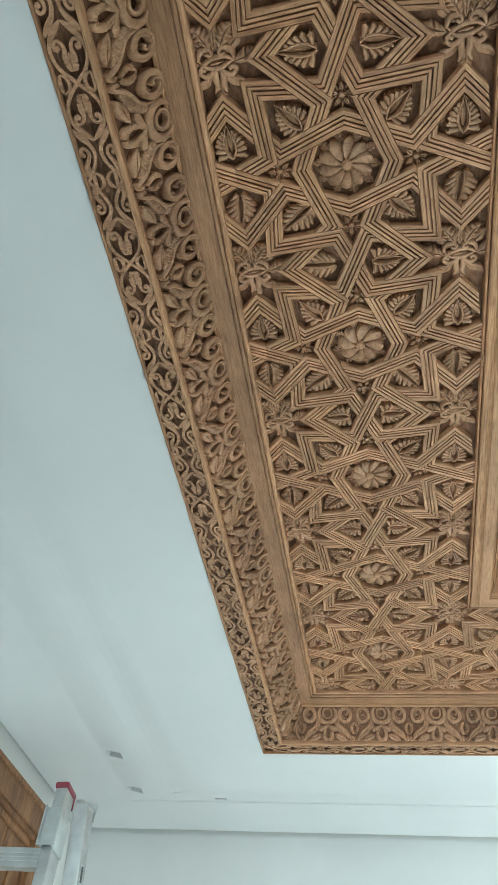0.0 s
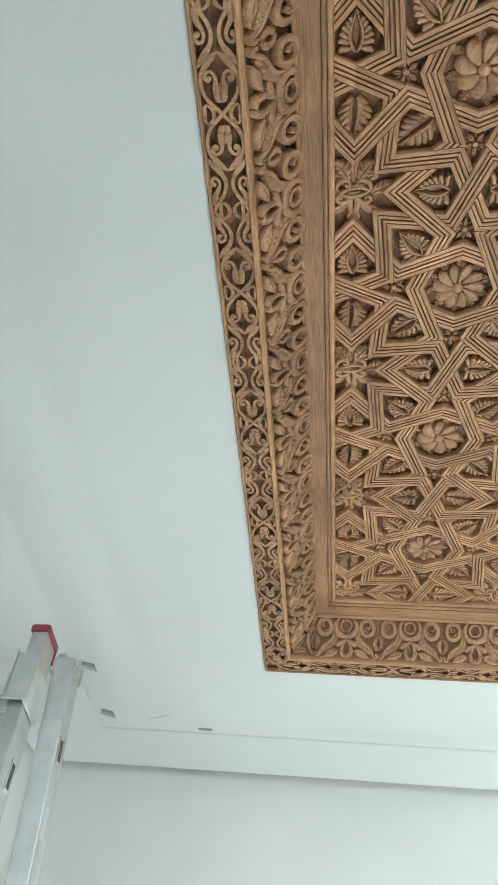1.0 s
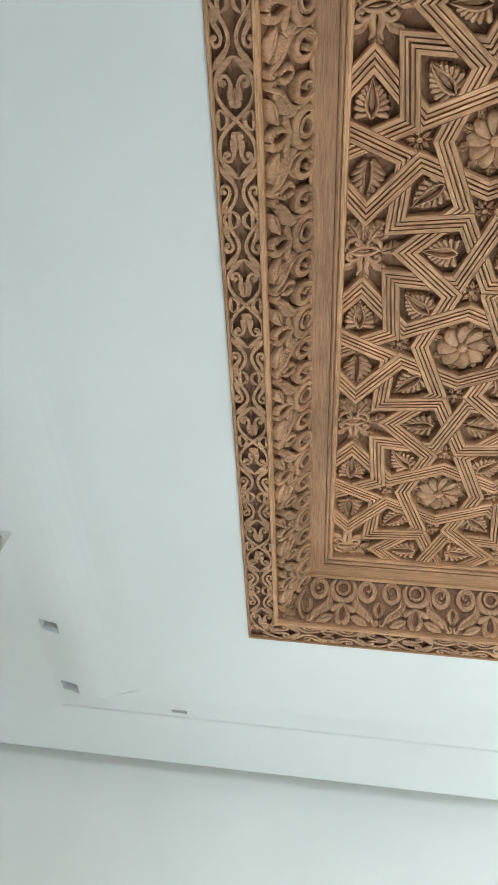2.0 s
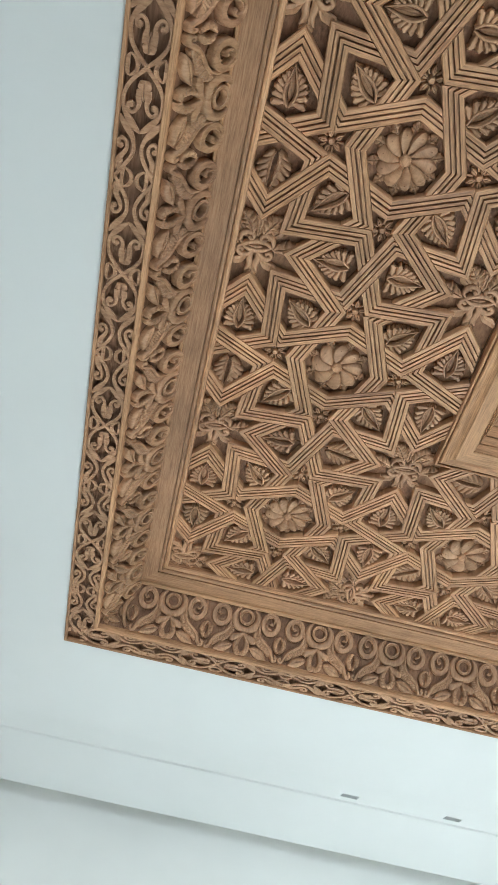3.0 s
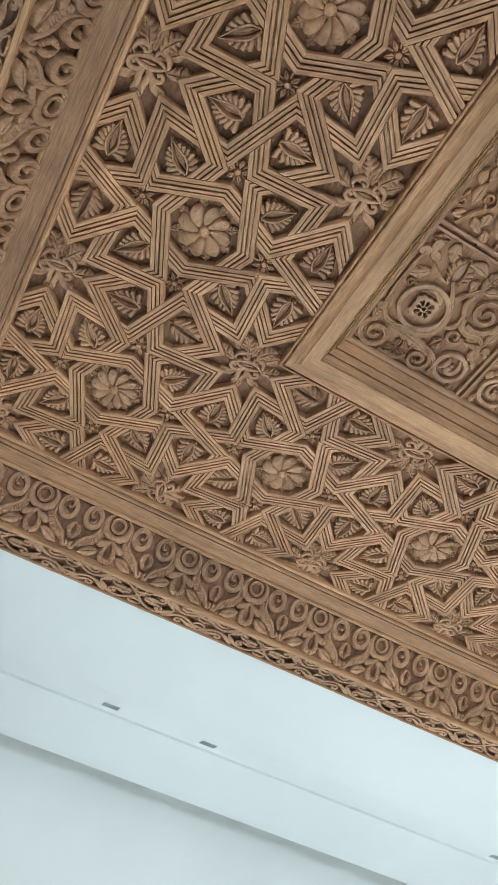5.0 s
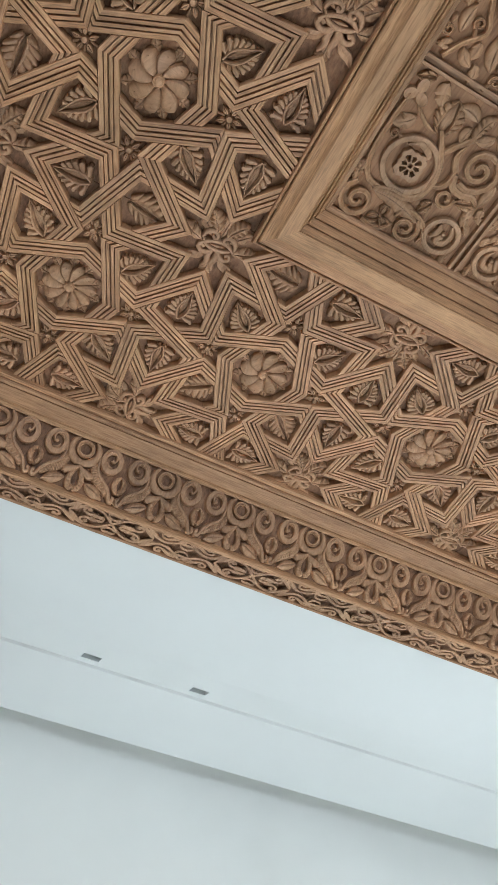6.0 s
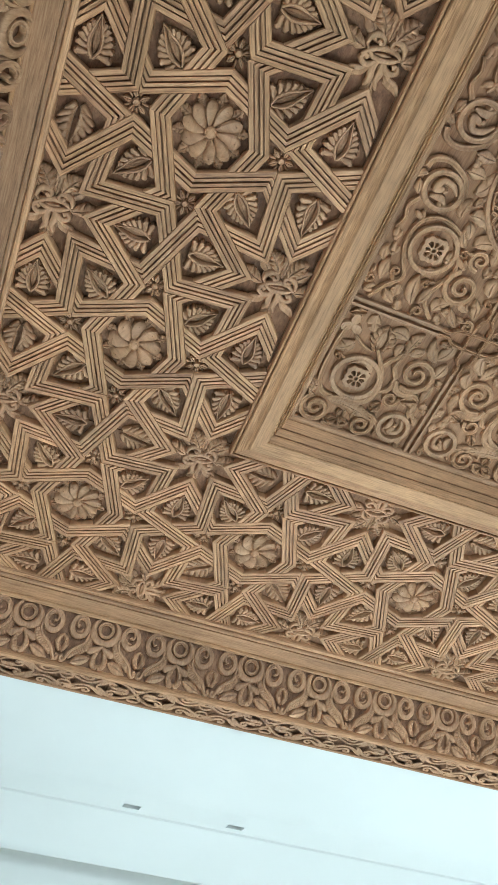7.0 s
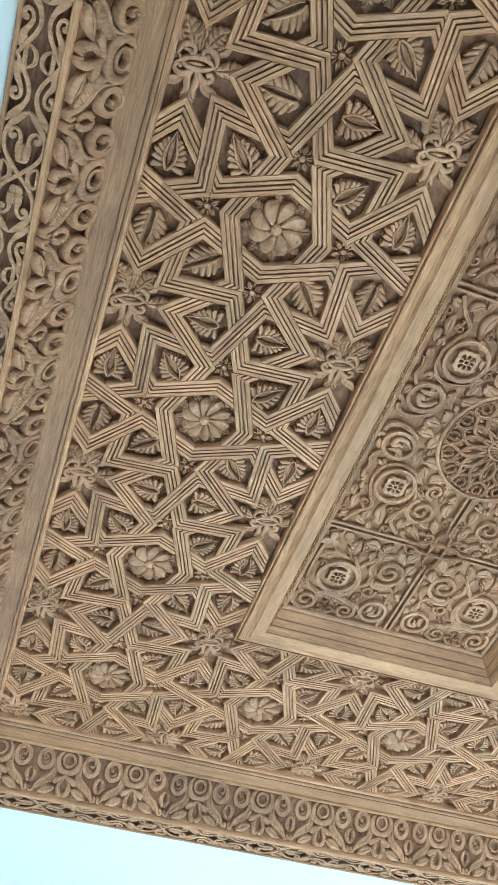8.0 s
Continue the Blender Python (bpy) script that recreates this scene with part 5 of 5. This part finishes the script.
def strip_mesh(length, name="strap_strip"):
    """A doubled strap with a groove, along +u."""
    c = Carve()
    rows = []
    for u in (0.0, length):
        rows.append([c.point(u, k, hh, (u, k)) for k, hh in ((-0.0105, 0.0), (-0.0105, 0.011), (-0.0095, 0.0125), (-0.0042, 0.0125), (-0.0034, 0.001), (0.0034, 0.001), (0.0042, 0.0125), (0.0095, 0.0125), (0.0105, 0.011), (0.0105, 0.0))])
    c.strips(rows)
    for r in rows:
        c.f.append(tuple(r))
    return c.mesh(name, W_BOARD, False)


def strip_knot():
    """The interlaced lozenge where two strips cross."""
    c = Carve()
    for s in (1, -1):
        for q in (0, 1):
            pts = [(-0.085, 0.006 * s), (-0.060, 0.006 * s), (-0.040, 0.017 * s), (0.040, 0.017 * s), (0.060, 0.006 * s), (0.085, 0.006 * s)]
            pts = [(p[1], p[0]) for p in pts] if q else pts
            c.stroke(pts, 0.0075, 0.0135, steps=40)
    return c.mesh("strip_knot", W_BOARD)


def centre_panel():
    thing = empty("centre_panel", Matrix.Translation((X_MAX / 2, 0, Z_PANEL)))
    tagged(thing, "recessed oak ceiling panel carved with arabesque scrolls and medallions", "ceiling panel")
    half = 0.2975
    y_far, y_near = -0.378, Y_MIN + 0.378
    bm = bmesh.new()
    box(bm, (-half, y_near, 0.0), (half, y_far, 0.014))
    # Ground toned below the carving, as shade between the scrolls.
    part("ground_board", bm, W_PANEL, thing, "recessed wooden ground with its shade in the colour")
    cross_far, cross_mid = -1.535 * A, Y_MIN / 2
    gap = abs(cross_mid - cross_far)
    quarter, round_q, medal, knot = scroll_quarter(), medallion_quarter(), medallion_mesh(), strip_knot()
    stretch = (abs(cross_far) - 0.388) / 0.300
    for sx in (1, -1):
        for y, sy in ((cross_far, 1), (Y_MIN - cross_far, -1)):
            place("scrollwork", quarter, thing, Matrix.Translation((0, y, 0)) @ Matrix.Diagonal((sx, sy * stretch, 1, 1)))
        for y, sy in ((cross_far, -1), (cross_mid, 1), (cross_mid, -1), (Y_MIN - cross_far, 1)):
            place("scrollwork", round_q, thing, Matrix.Translation((0, y, 0)) @ Matrix.Diagonal((sx, sy, 1, 1)))
    for y in (cross_far - gap / 2, cross_mid - gap / 2):
        place("medallion", medal, thing, Matrix.Translation((0, y, 0)), "pierced wheel of looped scrolls")
    side = strip_mesh(half - 0.080)
    shortv = strip_mesh(abs(cross_far) - 0.388 - 0.082)
    inner = strip_mesh(gap / 2 - 0.146 - 0.080)
    for y in (cross_far, cross_mid, Y_MIN - cross_far):
        place("strip_knot", knot, thing, Matrix.Translation((0, y, 0)))
        for turn in (0, 180):
            place("cross_strip", side, thing, Matrix.Translation((0, y, 0)) @ pose(0, 0, 0, 0, 0, turn) @ Matrix.Translation((0.082, 0, 0)))
    for y, turn, me in ((cross_far, 90, shortv), (cross_far, 270, inner), (cross_mid, 90, inner), (cross_mid, 270, inner),
                        (Y_MIN - cross_far, 90, inner), (Y_MIN - cross_far, 270, shortv)):
        place("long_strip", me, thing, Matrix.Translation((0, y, 0)) @ pose(0, 0, 0, 0, 0, turn) @ Matrix.Translation((0.082, 0, 0)))
    return thing


# ---- ladder ----
def ladder():
    """Two-part aluminium ladder, its sections set close together at the top and spread at the foot."""
    thing = empty("extension_ladder", Matrix.Translation((-0.9, -0.8, 0)))
    tagged(thing, "open two-section aluminium ladder with red end caps on the floor", "ladder")
    base = Vector((-0.9, -0.8, 0))

    def seg(name, a, b, hx, hy, mat, parent, label="", bevel=0.003, side=(1, 0, 0)):
        bm = bmesh.new()
        beam(bm, Vector(a) - base, Vector(b) - base, hx, hy, side, bevel)
        return part(name, bm, mat, parent, label)

    # rear section: rails hold the tops that face the room
    for top_x, foot_x in ((-0.692, -0.60), (-1.105, -1.19)):
        sgn = 1 if top_x > -0.9 else -1
        foot, top = Vector((foot_x, -0.50, 0.012)), Vector((top_x + 0.006, -0.712, 2.265))
        d = (top - foot).normalized()
        rail = seg("rail", foot, top, 0.0125, 0.030, M_ALU, thing)
        seg("rail_lip", foot + Vector((0.004 * sgn, -0.034, 0)), top + Vector((0.004 * sgn, -0.034, 0)), 0.0165, 0.004, M_ALU, rail, bevel=0.0015)
        for k in range(7):
            p = foot + d * (0.36 + 0.277 * k)
            seg("rung_socket", p + Vector((0.0128 * sgn, 0, -0.022)) , p + Vector((0.0128 * sgn, 0, 0)) + d * 0.024, 0.0016, 0.010, M_ZINC, rail, "swaged rung end", bevel=0.001)
        q = top - d * 0.155
        slot = seg("rail_slot", q + Vector((0.0128 * sgn, 0.004, 0)), q + d * 0.042 + Vector((0.0128 * sgn, 0.004, 0)), 0.0010, 0.0085, M_ZINC, rail, "oblong slot with a rim", bevel=0.0006)
        # No hole is cut: a dark plate paints the slot's inner shade.
        seg("slot_shade", q + d * 0.005 + Vector((0.0140 * sgn, 0.004, 0)), q + d * 0.037 + Vector((0.0140 * sgn, 0.004, 0)), 0.0006, 0.0050, P_DARK, rail, "dark plate for the shade inside the slot", bevel=0.0)
        seg("top_hook", top + Vector((0.006 * sgn, 0.030, -0.016)), top + Vector((0.008 * sgn, 0.033, 0.026)), 0.010, 0.0018, M_ZINC, rail, "bent zinc hook plate", bevel=0.001)
        seg("hook_bar", top + Vector((-0.006 * sgn, -0.030, 0.006)), top + Vector((0.006 * sgn, 0.030, 0.006)), 0.0075, 0.005, M_ZINC, rail, "flat zinc hook bar", bevel=0.002)
        seg("rubber_foot", foot - d * 0.012, foot + d * 0.06, 0.017, 0.036, P_DARK, thing, "black rubber foot")
    # front section, carrying the caps and the guide brackets
    front = []
    for top_x, foot_x in ((-0.716, -0.625), (-1.078, -1.12)):
        foot, top = Vector((foot_x, -1.04, 0.012)), Vector((top_x + 0.004, -0.782, 2.266))
        d = (top - foot).normalized()
        front.append((foot, d))
        rail = seg("rail", foot, top + d * 0.008, 0.0125, 0.027, M_ALU, thing)
        seg("rail_groove", foot + Vector((0.0132, -0.006, 0)), top + Vector((0.0132, -0.006, -0.11)), 0.0008, 0.004, M_ZINC, rail, bevel=0.0)
        seg("end_cap", top + d * 0.005, top + d * 0.019, 0.0160, 0.031, P_RED, rail, "red plastic end cap", bevel=0.005)
        seg("cap_tab", top - d * 0.022 + Vector((0, 0.0290, 0)), top + d * 0.012 + Vector((0, 0.0290, 0)), 0.0140, 0.0022, P_RED, rail, "red tongue of the cap", bevel=0.0015)
        q = top - d * 0.245
        s = 1 if top_x > -0.9 else -1
        seg("rail_slot", q + Vector((0.0130 * s, 0.006, 0)), q + d * 0.046 + Vector((0.0130 * s, 0.006, 0)), 0.0012, 0.0085, M_ZINC, rail, "oblong slot with a rim", bevel=0.0006)
        # Dark plate again in place of the shade within the slot.
        seg("slot_shade", q + d * 0.005 + Vector((0.0144 * s, 0.006, 0)), q + d * 0.041 + Vector((0.0144 * s, 0.006, 0)), 0.0006, 0.0050, P_DARK, rail, "dark plate for the shade inside the slot", bevel=0.0)
        s = 1 if top_x > -0.9 else -1
        p = top - d * 0.125
        br = seg("guide_bracket", p + Vector((-0.0145 * s, -0.014, 0)), p + d * 0.080 + Vector((-0.0145 * s, -0.014, 0)), 0.0022, 0.036, M_ZINC, thing, "bent zinc guide bracket", bevel=0.001)
        seg("bracket_face", p + Vector((0.002 * s, -0.044, 0)), p + d * 0.080 + Vector((0.002 * s, -0.044, 0)), 0.020, 0.0025, M_ZINC, br, bevel=0.001)
        seg("bracket_tail", p + Vector((0.016 * s, -0.010, -0.004)), p + d * 0.066 + Vector((0.016 * s, -0.010, 0)), 0.002, 0.034, M_ZINC, br, bevel=0.001)
        seg("hook_plate", top + Vector((0.018 * s, 0.060, -0.045)), top + Vector((0.020 * s, 0.064, 0.002)), 0.013, 0.0022, M_ZINC, br, bevel=0.001)
        seg("hook_arm", top + Vector((0.004 * s, 0.020, -0.030)), top + Vector((0.022 * s, 0.068, -0.034)), 0.008, 0.006, M_ZINC, br, bevel=0.002)
    for k in range(7):
        a, b = (f + d * (0.467 + 0.277 * k) for f, d in front)
        rung = seg("rung", a, b, 0.020, 0.0145, M_ALU, thing, side=(0, 0, 1))
        for q in (-0.008, 0.0, 0.008):
            seg("tread_rib", a + Vector((-0.014, -0.0150, q)), b + Vector((0.014, -0.0150, q)), 0.0012, 0.001, M_ZINC, rung, bevel=0.0, side=(0, 0, 1))
    return thing


# ---- wooden door on the west wall ----
def wall_panelling():
    thing = empty("carved_door", Matrix.Translation((x0, 0.35, 0)))
    tagged(thing, "tall brown carved wooden double door in a moulded frame against the wall", "door")
    lo, hi, top = 0.02, 0.72, 2.915
    def blk(name, a, b, bevel=0.004, parent=None, label=""):
        bm = bmesh.new()
        box(bm, a, b, bevel)
        return part(name, bm, W_DOOR, parent or thing, label)
    blk("top_rail", (0.0, lo, top - 0.115), (0.060, hi, top))
    blk("crown_fillet", (0.0, lo - 0.01, top - 0.022), (0.072, hi + 0.01, top + 0.002))
    blk("stile", (0.0, lo, 0.0), (0.058, lo + 0.12, top - 0.115))
    blk("stile", (0.0, hi - 0.12, 0.0), (0.058, hi, top - 0.115))
    blk("rail_bead", (0.0, lo + 0.12, top - 0.137), (0.050, hi - 0.12, top - 0.115), 0.006)
    blk("rail_bead", (0.0, lo + 0.12, top - 0.165), (0.036, hi - 0.12, top - 0.137), 0.006)
    mid = (lo + hi) / 2
    for a, b in ((lo + 0.12, mid - 0.002), (mid + 0.002, hi - 0.12)):
        leaf_ = blk("door_leaf", (0.0, a, 0.0), (0.022, b, top - 0.165))
        for z_a, z_b in ((0.15, 0.95), (1.10, 1.85), (2.00, 2.62)):
            blk("raised_panel", (0.022, a + 0.09, z_a), (0.034, b - 0.09, z_b), 0.008, leaf_)
            c = Carve()
            for i in range(8):
                c.leaf(0, 0, i * 45, 0.12, 0.05, 0.012, lobes=2, n=7)
            c.ring(0, 0, 0.15, 0.15, 0.016, 0.012, n=28)
            c.knob(0, 0, 0.03, 0.016)
            me = c.mesh("carved_rose", W_DOOR)
            place("carved_rose", me, leaf_, Matrix.Translation((0.034, (a + b) / 2, (z_a + z_b) / 2)) @ pose(0, 0, 0, 0, -90, 0))
    return thing


star_panels()
centre_frame()
centre_panel()
ladder()
wall_panelling()
